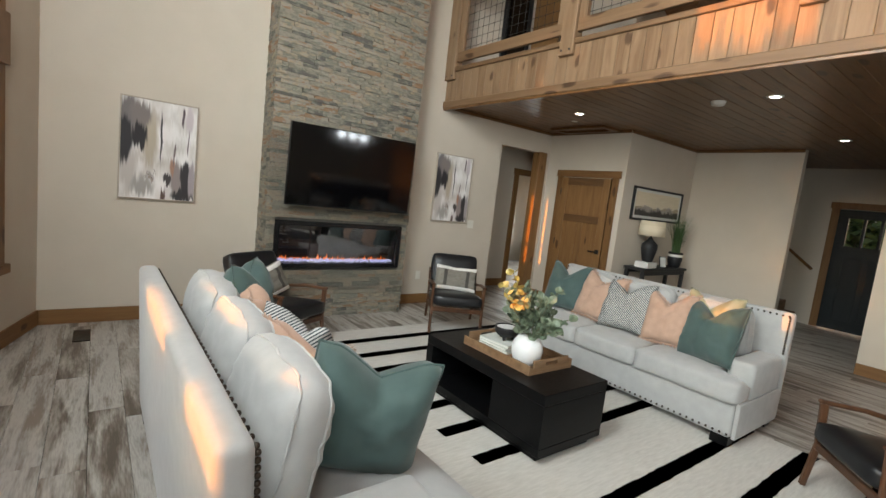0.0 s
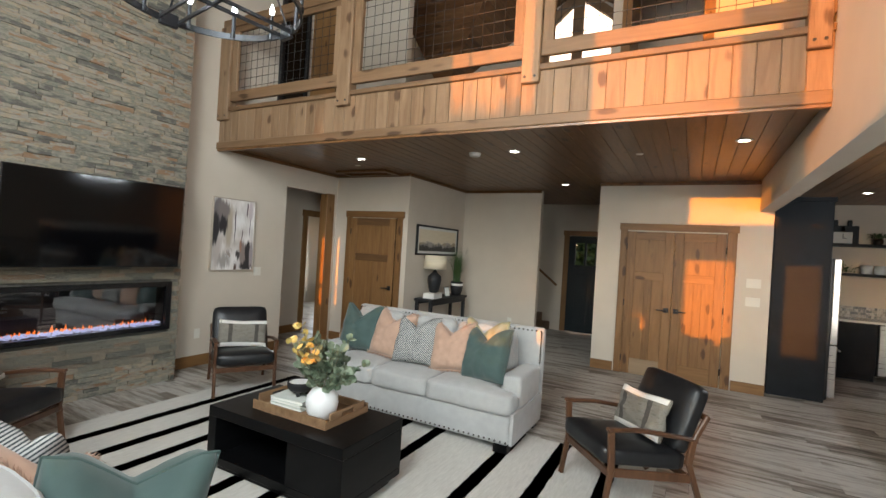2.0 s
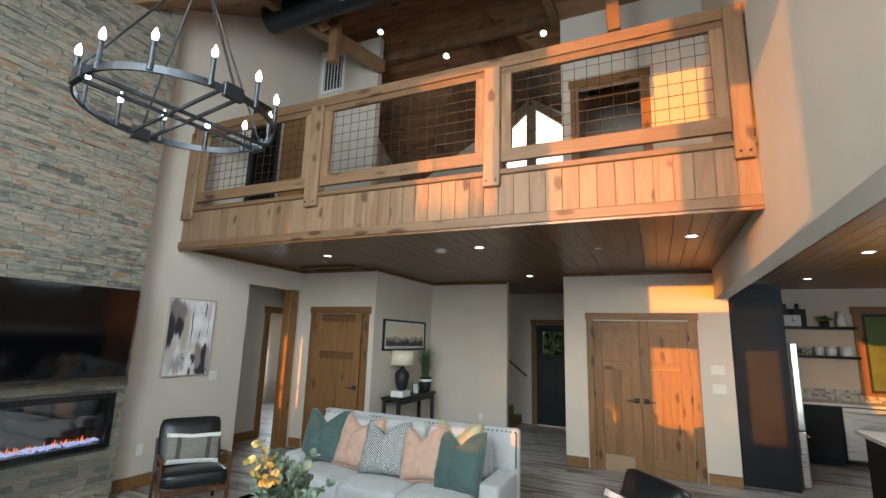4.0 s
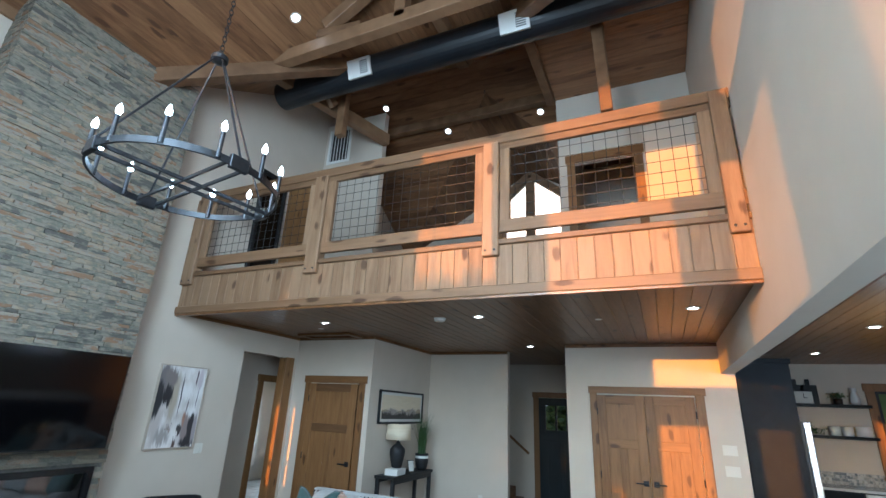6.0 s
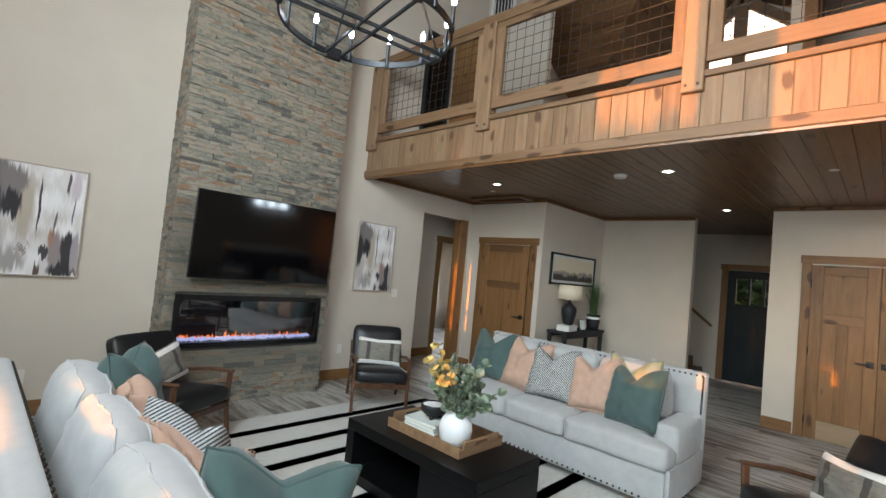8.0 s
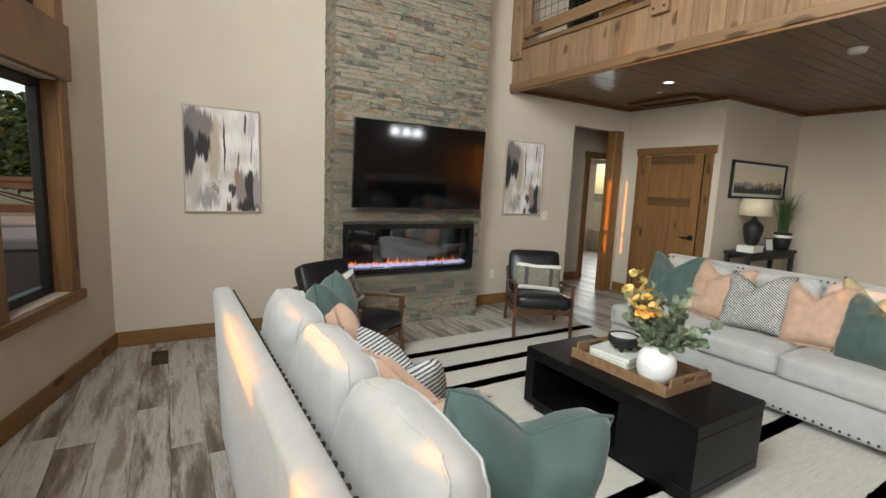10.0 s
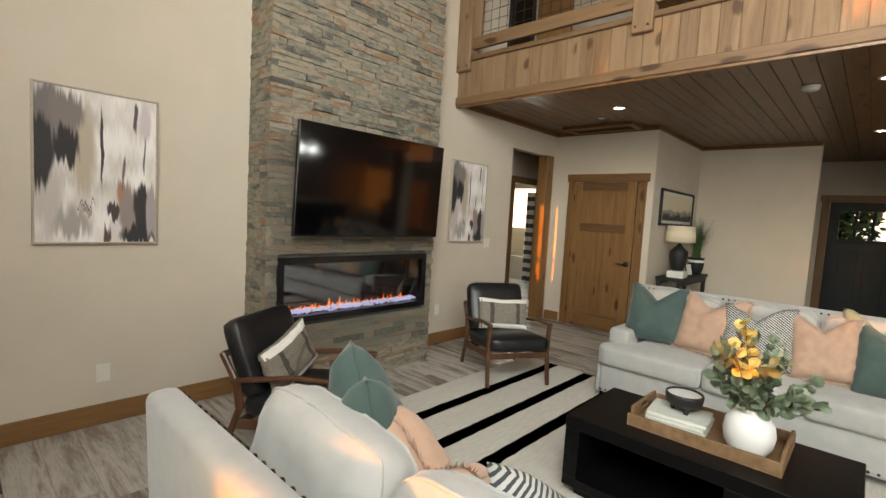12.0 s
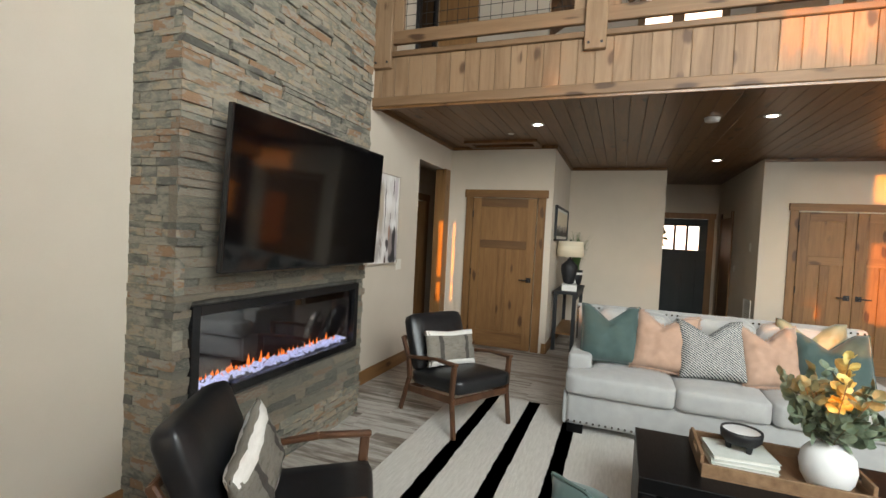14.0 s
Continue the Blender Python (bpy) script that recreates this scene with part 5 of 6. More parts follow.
balcony()


# ---- chandelier ----
def chandelier():
    c = thing("chandelier", "grey iron wagon-wheel chandelier with twelve lit candle bulbs on a chain", "chandelier", m=Matrix.Translation((1.57, 2.44, 2.86)) @ Matrix.Rotation(radians(-9), 4, "Z"))
    R = .47
    bm = bmesh.new()
    n = 64
    rings = []
    for i in range(n):
        a = 2 * math.pi * i / n
        d = Vector((math.cos(a), math.sin(a), 0))
        rings.append([bm.verts.new(d * q[0] + Vector((0, 0, q[1]))) for q in ((R - .006, -.018), (R + .006, -.018), (R + .006, .018), (R - .006, .018))])
    for i in range(n):
        a, b = rings[i], rings[(i + 1) % n]
        for k in range(4):
            bm.faces.new((a[k], a[(k + 1) % 4], b[(k + 1) % 4], b[k]))
    part("ring", bm, IRON, c)
    for ang in (0, 90):
        for off in (-.05, .05):
            bm = bmesh.new()
            d = Vector((math.cos(radians(ang)), math.sin(radians(ang)), 0))
            s = Vector((-d.y, d.x, 0)) * off
            bar(bm, -d * (R - .005) + s, d * (R - .005) + s, .012, .022, .002)
            part("cross_bar", bm, IRON, c)
    for k in range(4):
        a = radians(90 * k)
        p = Vector((R * math.cos(a), R * math.sin(a), .0))
        bm = bmesh.new()
        boxb(bm, -.014, -.05, -.035, .014, .05, .04, .003, 1, Matrix.Translation(p) @ Matrix.Rotation(a, 4, "Z"))
        part("bracket", bm, IRON, c)
        bm = bmesh.new()
        rod(bm, p + Vector((0, 0, .04)), Vector((p.x * .06, p.y * .06, .86)), .0065, n=8)
        part("hanging_rod", bm, IRON, c)
    bm = bmesh.new()
    lathe(bm, [(.02, .84), (.05, .85), (.05, .88), (.02, .91), (.01, .93)], 16)
    part("hub", bm, IRON, c)
    bm = bmesh.new()
    z = .93
    k = 0
    while z < roof_a(2.44) - 2.86 - .06:
        mm = Matrix.Translation((0, 0, z + .02)) @ Matrix.Rotation(radians(90 * (k % 2)), 4, "Z") @ Matrix.Rotation(radians(90), 4, "X") @ Matrix.Diagonal((.6, 1, 1, 1))
        pr = [Vector((.02 * math.cos(t * math.pi / 4), .024 * math.sin(t * math.pi / 4), 0)) for t in range(8)]
        for t in range(8):
            rod(bm, mm @ pr[t], mm @ pr[(t + 1) % 8], .003, n=5, caps=False)
        z += .036
        k += 1
    part("chain", bm, IRON, c)
    for k in range(12):
        a = radians(30 * k + 17)
        p = Vector((R * math.cos(a), R * math.sin(a), .018))
        bm = bmesh.new()
        lathe(bm, [(.016, -.03), (.016, 0), (.0115, .004), (.0115, .115), (.009, .12)], 12, Matrix.Translation(p))
        cd = part("candle", bm, IRON, c, "grey candle sleeve")
        bm = bmesh.new()
        lathe(bm, [(.006, .12), (.012, .130), (.0145, .143), (.012, .158), (.005, .175), (.001, .184)], 12, Matrix.Translation(p))
        part("bulb", bm, BULB, cd, "glowing candle bulb", smooth=True)


chandelier()

# ---- ceiling fittings ----
def downlight(x, y, z, nx=0.0, ny=0.0):
    d = thing("recessed_light", "round white recessed ceiling light, lit", "ceiling light", "recessed ceiling lights",
              Matrix.Translation((x, y, z)) @ Vector((nx, ny, 1)).to_track_quat("Z", "Y").to_matrix().to_4x4())
    bm = bmesh.new()
    lathe(bm, [(.044, -.001), (.047, -.007), (.066, -.006), (.07, 0), (.044, .0)], 24)
    part("trim_ring", bm, WHITE, d, smooth=True)
    bm = bmesh.new()
    lathe(bm, [(.0001, -.004), (.044, -.004), (.044, -.001), (.0001, -.001)], 24)
    part("lens", bm, DOWN, d, "glowing lens")


for x, y in ((4.90, 4.07), (4.90, 1.94), (4.90, -.19), (7.33, 1.97)):
    downlight(x, y, CZ)
for x, y in ((6.2, -1.9), (8.4, -1.9), (8.4, -3.4), (6.2, -3.4)):
    downlight(x, y, 2.742)
for x, y in ((3.25, 3.77), (3.25, 1.1), (.6, 3.77), (.6, 1.1)):
    downlight(x, y, roof_a(y), 0, PITCH * (1 if y > RIDGE_Y else -1))
for x, y in ((6.24, 4.37), (6.84, 3.34), (6.26, .94), (6.85, 1.6)):
    downlight(x, y, roof_b(x), PITCH * (1 if x > 5.9 else -1), 0)
sd = thing("smoke_detector", "white round smoke detector on the plank ceiling", "smoke detector", m=Matrix.Translation((4.90, 2.42, CZ)))
bm = bmesh.new()
lathe(bm, [(.055, -.038), (.062, -.03), (.066, -.012), (.07, 0)], 24)
part("housing", bm, WHITE, sd, smooth=True)
for x, y in ((5.3, 4.45), (5.3, .7)):
    sp = thing("sprinkler_cover", "small white round ceiling cover plate", "cover plate", "ceiling cover plates", Matrix.Translation((x, y, CZ)))
    bm = bmesh.new()
    lathe(bm, [(.035, -.005), (.04, 0)], 18)
    part("plate", bm, WHITE, sp)
ah = thing("attic_hatch", "dark-stained framed ceiling hatch panel", "hatch")
bm = bmesh.new()
for q in ((5.62, 4.2, CZ - .035, 5.70, 5.15, CZ), (5.92, 4.2, CZ - .035, 6.0, 5.15, CZ), (5.70, 4.2, CZ - .035, 5.92, 4.28, CZ), (5.70, 5.07, CZ - .035, 5.92, 5.15, CZ)):
    boxb(bm, *q, .003)
part("frame", bm, CEIL, ah)

# ---- duct, trusses ----
du = thing("spiral_duct", "large round black air duct under the vaulted ceiling", "duct")
bm = bmesh.new()
rod(bm, (4.35, YR, 6.12), (4.35, 4.95, 6.12), .2, n=28)
part("pipe", bm, DUCT, du, smooth=False)
for y in (3.45, 1.3):
    bm = bmesh.new()
    mm = Matrix.Translation((4.35, y, 6.12)) @ Matrix.Rotation(radians(-22), 4, "Y") @ Matrix.Translation((-.205, 0, 0))
    boxb(bm, -.012, -.18, -.125, .03, .18, .125, .003, 1, mm)
    g = part("register", bm, WHITE, du, "white air register")
    bm = bmesh.new()
    for k in range(7):
        boxb(bm, -.016, -.14 + .0, -.085 + k * .026, -.011, -.02, -.073 + k * .026, 0, 1, mm)
    part("louvre", bm, METAL, g)


def timber(name, label, a, b, w, h, mtl=None):
    bm = bmesh.new()
    bar(bm, a, b, w, h, .008)
    o = part(name, bm, mtl or BEAM)
    tagged(o, label, "timber", "roof timbers")


HW = YW - RIDGE_Y
for sgn in (1, -1):
    yo = YW if sgn > 0 else YR
    timber("valley_beam", "stained timber valley beam under the roof boards", (XV, yo, EAVE - .06), (XV + HW, RIDGE_Y, EAVE + PITCH * HW - .06), .16, .18)
timber("ridge_beam", "stained timber ridge beam", (-1.2, RIDGE_Y, roof_a(RIDGE_Y) - .12), (XV + HW, RIDGE_Y, roof_a(RIDGE_Y) - .12), .15, .24)
for xt in (1.05, 3.55):
    for sgn in (1, -1):
        ya = RIDGE_Y + sgn * (HW if xt < 2 else 1.1)
        timber("truss_rafter", "stained timber truss rafter", (xt, ya, roof_a(ya) - .1), (xt, RIDGE_Y, roof_a(RIDGE_Y) - .1), .14, .17)
        timber("truss_brace", "stained timber truss brace", (xt, RIDGE_Y + sgn * .55, roof_a(RIDGE_Y) - .95), (xt, RIDGE_Y + sgn * 1.2, roof_a(RIDGE_Y + 1.2) - .14), .11, .12)
    timber("truss_tie", "stained timber collar tie", (xt, RIDGE_Y - 1.9, roof_a(RIDGE_Y) - 1.05), (xt, RIDGE_Y + 1.9, roof_a(RIDGE_Y) - 1.05), .14, .18)
    timber("king_post", "stained timber king post", (xt, RIDGE_Y, roof_a(RIDGE_Y) - 1.05), (xt, RIDGE_Y + .001, roof_a(RIDGE_Y) - .1), .14, .14)
for xx in (6.6,):
    timber("loft_post_beam", "stained timber cross-gable rafter", (xx, YR, roof_b(xx) - .1), (xx, YW, roof_b(xx) - .1), .13, .16)
timber("eave_trim", "stained timber trim along the eave", (-.4, YW - .02, EAVE - .02), (XV + .1, YW - .02, EAVE - .02), .04, .14)

# ---- nook: console table, lamp, plant, picture ----
NX0, NX1, NY = 6.25, 7.72, 3.98
con = thing("console_table", "slim black console table with lower shelf against the wall", "table")
for nm, q in (("top", (6.30, 3.66, .78, 7.55, 3.99, .82)), ("shelf", (6.36, 3.70, .22, 7.49, 3.97, .245)), ("rail", (6.34, 3.67, .72, 7.51, 3.69, .78)), ("rail", (6.34, 3.965, .72, 7.51, 3.985, .78))):
    bm = bmesh.new()
    boxb(bm, *q, .004)
    part(nm, bm, ALDER if nm == "shelf" else MATTEBLACK, con)
for x in (6.32, 7.48):
    for y in (3.68, 3.93):
        bm = bmesh.new()
        boxb(bm, x, y, 0, x + .05, y + .05, .78, .004)
        part("leg", bm, MATTEBLACK, con)
bx = thing("white_box", "small white box book under the lamp", "box", m=RZ(6.56, 3.80, .82, 5))
bm = bmesh.new()
boxb(bm, -.15, -.10, 0, .15, .10, .085, .004)
part("body", bm, WHITE, bx)
lm = thing("table_lamp", "black ceramic table lamp with cream drum shade, on the console", "lamp", m=Matrix.Translation((6.62, 3.82, .905)))
bm = bmesh.new()
lathe(bm, [(.06, 0), (.075, .02), (.095, .1), (.115, .2), (.11, .26), (.06, .31), (.035, .33), (.035, .35), (.012, .36), (.008, .40)], 26)
part("base", bm, MATTEBLACK, lm, smooth=True)
bm = bmesh.new()
lathe(bm, [(.185, .385), (.19, .385), (.172, .60), (.168, .60), (.185, .385)], 32)
part("shade", bm, SHADE, lm, "cream fabric drum shade", smooth=True)
bm = bmesh.new()
lathe(bm, [(.012, .60), (.012, .615), (.004, .63)], 10)
rod(bm, (-.17, 0, .592), (.17, 0, .592), .003)
rod(bm, (0, 0, .40), (0, 0, .60), .004)
part("finial", bm, METAL, lm)
fr = thing("photo_frame", "small framed card leaning on the console table", "photo frame", m=RZ(7.0, 3.76, .82, -20) @ Matrix.Rotation(radians(-14), 4, "X"))
bm = bmesh.new()
boxb(bm, -.06, 0, 0, .06, .012, .17, .003)
part("frame", bm, MATTEBLACK, fr)
bm = bmesh.new()
boxb(bm, -.05, -.002, .012, .05, .001, .158)
part("card", bm, PAPER, fr, "white card")
pp = thing("potted_grass", "tall faux grass in a black pot with white rim", "plant", m=Matrix.Translation((7.40, 3.80, .82)) @ Matrix.Scale(1.25, 4))
bm = bmesh.new()
lathe(bm, [(.055, 0), (.07, .02), (.085, .1), (.085, .19), (.078, .19), (.07, .17), (.0001, .165)], 24)
part("pot", bm, MATTEBLACK, pp, smooth=True)
bm = bmesh.new()
lathe(bm, [(.0865, .135), (.0868, .165), (.0862, .165), (.0861, .135)], 24)
part("rim_band", bm, WHITE, pp, "white band")
bm = bmesh.new()
r = random.Random(3)
for i in range(190):
    a, sp, h = r.uniform(0, 6.283), r.uniform(.02, .20), r.uniform(.30, .52)
    d = Vector((math.cos(a), math.sin(a), 0))
    s = Vector((-d.y, d.x, 0)) * .0045
    p0 = Vector((r.uniform(-.04, .04), r.uniform(-.04, .04), .165))
    prev = None
    for k in range(5):
        t = k / 4
        q = p0 + d * sp * t ** 1.7 + Vector((0, 0, h * t))
        w = s * (1 - t * .9)
        cur = (bm.verts.new(q - w), bm.verts.new(q + w))
        if prev:
            bm.faces.new((prev[0], prev[1], cur[1], cur[0]))
        prev = cur
o = part("blades", bm, GRASS, pp, "green grass blades")
o["kind"] = "stuff"
lp = thing("landscape_picture", "framed sepia landscape of misty trees, black frame", "picture")
px0, px1, pz0, pz1 = 6.29, 7.72, 1.50, 1.99
bm = bmesh.new()
for q in ((px0, 3.985, pz0, px0 + .03, NY + .04, pz1), (px1 - .03, 3.985, pz0, px1, NY + .04, pz1), (px0, 3.985, pz0, px1, NY + .04, pz0 + .03), (px0, 3.985, pz1 - .03, px1, NY + .04, pz1)):
    boxb(bm, *q, .003)
part("frame", bm, MATTEBLACK, lp, "black frame")
bm = bmesh.new()
boxb(bm, px0 + .02, 4.004, pz0 + .02, px1 - .02, 4.015, pz1 - .02)
part("mat_board", bm, PAPER, lp, "white mat board")
for nm, z0, z1, mt_, yy, rough_ in (("sky", .07, .42, SHADE, 4.0, 0), ("mountains", .07, .31, ART_SAND, 3.998, .8), ("far_trees", .07, .26, ART_G, 3.996, 2.2), ("near_trees", .07, .20, TAUPE_D, 3.994, 5.0)):
    bm = bmesh.new()
    if nm == "sky":
        boxb(bm, px0 + .08, yy, pz0 + z0, px1 - .08, yy + .003, pz0 + z1)
    else:
        n = 120
        lo, hi = [], []
        for i in range(n + 1):
            x = px0 + .08 + (px1 - px0 - .16) * i / n
            top = .45 + .5 * noise.noise(Vector((i * .035 * (1 + rough_ * .2), z1 * 9, 0))) + (r.uniform(0, .10) * rough_ if rough_ > 1 else 0)
            lo.append(bm.verts.new((x, yy, pz0 + z0)))
            hi.append(bm.verts.new((x, yy, pz0 + z0 + (z1 - z0) * max(.12, min(1, top)))))
        for i in range(n):
            bm.faces.new((lo[i], lo[i + 1], hi[i + 1], hi[i]))
    part(nm, bm, mt_, lp)


# ---- plates, vents ----
def plate(name, label, cat, m, w=.075, h=.118, kind="switch"):
    p = thing(name, label, cat, m=m)
    bm = bmesh.new()
    boxb(bm, -w / 2, -.006, -h / 2, w / 2, 0, h / 2, .002)
    q = part("plate", bm, PLATEM, p)
    k = max(1, round(w / .075))
    for i in range(k):
        cx = -w / 2 + w * (i + .5) / k
        bm = bmesh.new()
        boxb(bm, cx - .016, -.009, -.033, cx + .016, -.005, .033, .001)
        part("rocker" if kind == "switch" else "socket", bm, PLATEM, q)
    return p


plate("light_switch", "white double light switch beside the painting", "light switch", Matrix.Translation((4.50, YW, 1.155)), .12)
plate("wall_outlet", "white wall outlet near the baseboard", "outlet", Matrix.Translation((0.55, YW, 0.34)), kind="outlet")
plate("wall_outlet", "white wall outlet near the baseboard", "outlet", Matrix.Translation((3.66, YW, .40)), kind="outlet")
plate("wall_outlet", "white wall outlet low on the nook wall", "outlet", RZ(8.0, 3.0, .40, -90), kind="outlet")
for z in (1.18, 1.42):
    plate("light_switch", "white switch plate beside the double doors", "light switch", RZ(7.24, -.55, z, -90), .16)
plate("thermostat", "white wall thermostat in the entry passage", "thermostat", RZ(7.68, 1.42, 1.55, 180), .09, .12)
plate("light_switch", "white switch plate by the side door", "light switch", RZ(8.62, 1.42, 1.2, 180), .08)
rv = thing("return_vent", "white louvred return-air grille low on the wall", "vent", m=RZ(7.62, 1.42, .5, 180))
bm = bmesh.new()
for q in ((-.2, -.012, -.3, -.17, 0, .3), (.17, -.012, -.3, .2, 0, .3), (-.17, -.012, -.3, .17, 0, -.27), (-.17, -.012, .27, .17, 0, .3)):
    boxb(bm, *q, .002)
part("frame", bm, WHITE, rv)
for k in range(18):
    bm = bmesh.new()
    boxb(bm, -.17, -.008, -.265 + k * .03, .17, -.002, -.247 + k * .03)
    part("slat", bm, WHITE, rv)
fvn = thing("floor_vent", "brown metal floor register in the planks", "vent", m=RZ(-.02, 5.05, .0, 0))
bm = bmesh.new()
boxb(bm, -.06, -.16, 0, .06, .16, .006, .002)
part("grille", bm, BRONZE, fvn)

# ---- entry stairs ----
for k in range(7):
    st_ = thing("stair_step", "knotty wooden stair step beside the front door", "stairs", "stair flight in the entry")
    bm = bmesh.new()
    boxb(bm, 8.3 - 0 * k, 2.85 + .17 * k, 0 if k == 0 else .18 * k, 10.15, 2.85 + .17 * (k + 1) + .02, .18 * (k + 1), .006)
    part("tread", bm, ALDER_H, st_)
hr = thing("stair_handrail", "round wooden stair handrail on the entry wall", "handrail")
bm = bmesh.new()
rod(bm, (10.1, 2.73, 0.98), (10.1, 3.75, 1.78), .025)
part("rail", bm, ALDER, hr)


# ---- kitchen ----
fc = thing("fridge_cabinet", "tall dark navy cabinet panel beside the refrigerator", "cabinet")
for nm, q in (("side_panel", (7.42, -1.36, 0, 7.46, -.76, 2.5)), ("side_panel", (8.42, -1.36, 0, 8.46, -.76, 2.5)), ("top_cabinet", (7.46, -1.34, 1.86, 8.42, -.76, 2.5)), ("crown", (7.40, -1.38, 2.5, 8.48, -.74, 2.56))):
    bm = bmesh.new()
    boxb(bm, *q, .004)
    part(nm, bm, NAVY, fc)
rf = thing("refrigerator", "stainless steel refrigerator beside the dark panel", "refrigerator")
bm = bmesh.new()
boxb(bm, 7.48, -1.40, .03, 8.40, -.78, 1.80, .006)
part("body", bm, METAL, rf)
for q in ((7.48, -1.48, .72, 7.935, -1.40, 1.80), (7.945, -1.48, .72, 8.40, -1.40, 1.80), (7.48, -1.48, .06, 8.40, -1.40, .71)):
    bm = bmesh.new()
    boxb(bm, *q, .012, 2)
    d = part("door", bm, STEEL, rf, "brushed steel door")
    bm = bmesh.new()
    if q[2] > .5:
        hx = 7.90 if q[0] < 7.6 else 7.98
        rod(bm, (hx, -1.53, .85), (hx, -1.53, 1.65), .012)
    else:
        rod(bm, (7.6, -1.53, .64), (8.28, -1.53, .64), .012)
    part("handle", bm, STEEL, d)


def base_unit(name, label, y0, y1, mtl, doors=2):
    u = thing(name, label, "cabinet", "kitchen base cabinets")
    bm = bmesh.new()
    boxb(bm, 9.32, y0 + .002, .1, 9.88, y1 - .002, .88)
    boxb(bm, 9.38, y0 + .002, 0, 9.86, y1 - .002, .1)
    part("body", bm, mtl, u)
    for k in range(doors):
        a = y0 + (y1 - y0) * k / doors
        b = y0 + (y1 - y0) * (k + 1) / doors
        bm = bmesh.new()
        boxb(bm, 9.298, a + .006, .12, 9.318, b - .006, .87, .002)
        d = part("door", bm, mtl, u)
        bm = bmesh.new()
        rod(bm, (9.275, b - .05, .6), (9.275, b - .05, .76), .006)
        part("handle", bm, METAL, d)


base_unit("base_cabinet", "dark navy kitchen base cabinet under the counter", -2.34, -1.0, NAVY)
base_unit("base_cabinet", "dark navy kitchen base cabinet beside the dishwasher", -4.2, -2.96, NAVY, 3)
dw = thing("dishwasher", "stainless steel built-in dishwasher under the counter", "dishwasher")
bm = bmesh.new()
boxb(bm, 9.32, -2.95, .1, 9.88, -2.35, .88)
part("body", bm, METAL, dw)
bm = bmesh.new()
boxb(bm, 9.285, -2.945, .12, 9.32, -2.355, .87, .006)
part("door", bm, STEEL, dw)
bm = bmesh.new()
rod(bm, (9.25, -2.9, .80), (9.25, -2.4, .80), .011)
part("handle", bm, STEEL, dw)
wt = thing("kitchen_worktop", "pale quartz worktop along the kitchen wall", "countertop")
bm = bmesh.new()
boxb(bm, 9.28, -4.2, .885, 9.9, -1.0, .92, .004)
part("slab", bm, QUARTZ, wt)
bs = thing("tile_backsplash", "grey and white mosaic backsplash strip above the worktop", "backsplash")
bm = bmesh.new()
for i in range(96):
    for k in range(4):
        boxb(bm, 9.886, -4.2 + i * .0333 + .001, .922 + k * .044, 9.899, -4.2 + i * .0333 + .032, .922 + k * .044 + .041)
o = part("mosaic", bm, TILE, bs)
o["kind"] = "stuff"
for z in (1.63, 2.10):
    sh = thing("floating_shelf", "dark wooden floating shelf on the kitchen wall", "shelf", "kitchen shelves")
    bm = bmesh.new()
    boxb(bm, 9.64, -2.78, z - .045, 9.9, -1.15, z, .003)
    part("board", bm, BLACKWOOD, sh)


def pot(name, label, cat, x, y, z, prof, mtl):
    t = thing(name, label, cat, m=Matrix.Translation((x, y, z)))
    bm = bmesh.new()
    lathe(bm, prof, 20)
    part("body", bm, mtl, t, smooth=True)
    return t


for y, w in ((-1.88, .26), (-2.06, .24)):
    cb = thing("cutting_board", "dark wooden cutting board leaning on the shelf", "cutting board", "cutting boards on the shelf")
    bm = bmesh.new()
    boxb(bm, 9.84, y - w / 2, 2.10, 9.865, y + w / 2, 2.40, .01)
    boxb(bm, 9.84, y - .03, 2.39, 9.865, y + .03, 2.49, .008)
    part("board", bm, BLACKWOOD, cb)
ck = thing("tabletop_clock", "small white square clock on the kitchen shelf", "clock")
bm = bmesh.new()
boxb(bm, 9.76, -2.08, 2.10, 9.80, -1.84, 2.29, .004)
part("case", bm, PAPER, ck)
bm = bmesh.new()
boxb(bm, 9.757, -1.965, 2.19, 9.760, -1.955, 2.26)
boxb(bm, 9.757, -2.01, 2.185, 9.760, -1.955, 2.195)
part("clock_hands_marks", bm, METAL, ck, "black clock pointers")
pot("white_pitcher", "white ceramic pitcher on the upper shelf", "pitcher", 9.77, -2.62, 2.10, [(.05, 0), (.065, .05), (.06, .12), (.04, .18), (.05, .26), (.045, .26), (.0001, .2)], CERAMIC)
pot("planter", "small dark planter on the upper shelf", "planter", 9.77, -2.40, 2.10, [(.05, 0), (.06, .02), (.065, .09), (.0001, .08)], BRONZE)
for y in (-2.28, -2.44):
    pot("white_cup", "white ceramic cup on the lower shelf", "cup", 9.77, y, 1.63, [(.06, 0), (.07, .01), (.075, .14), (.07, .14), (.0001, .1)], CERAMIC)
pot("white_canister", "wide white canister on the lower shelf", "canister", 9.77, -2.64, 1.63, [(.09, 0), (.10, .01), (.10, .14), (.09, .15), (.0001, .15)], CERAMIC)
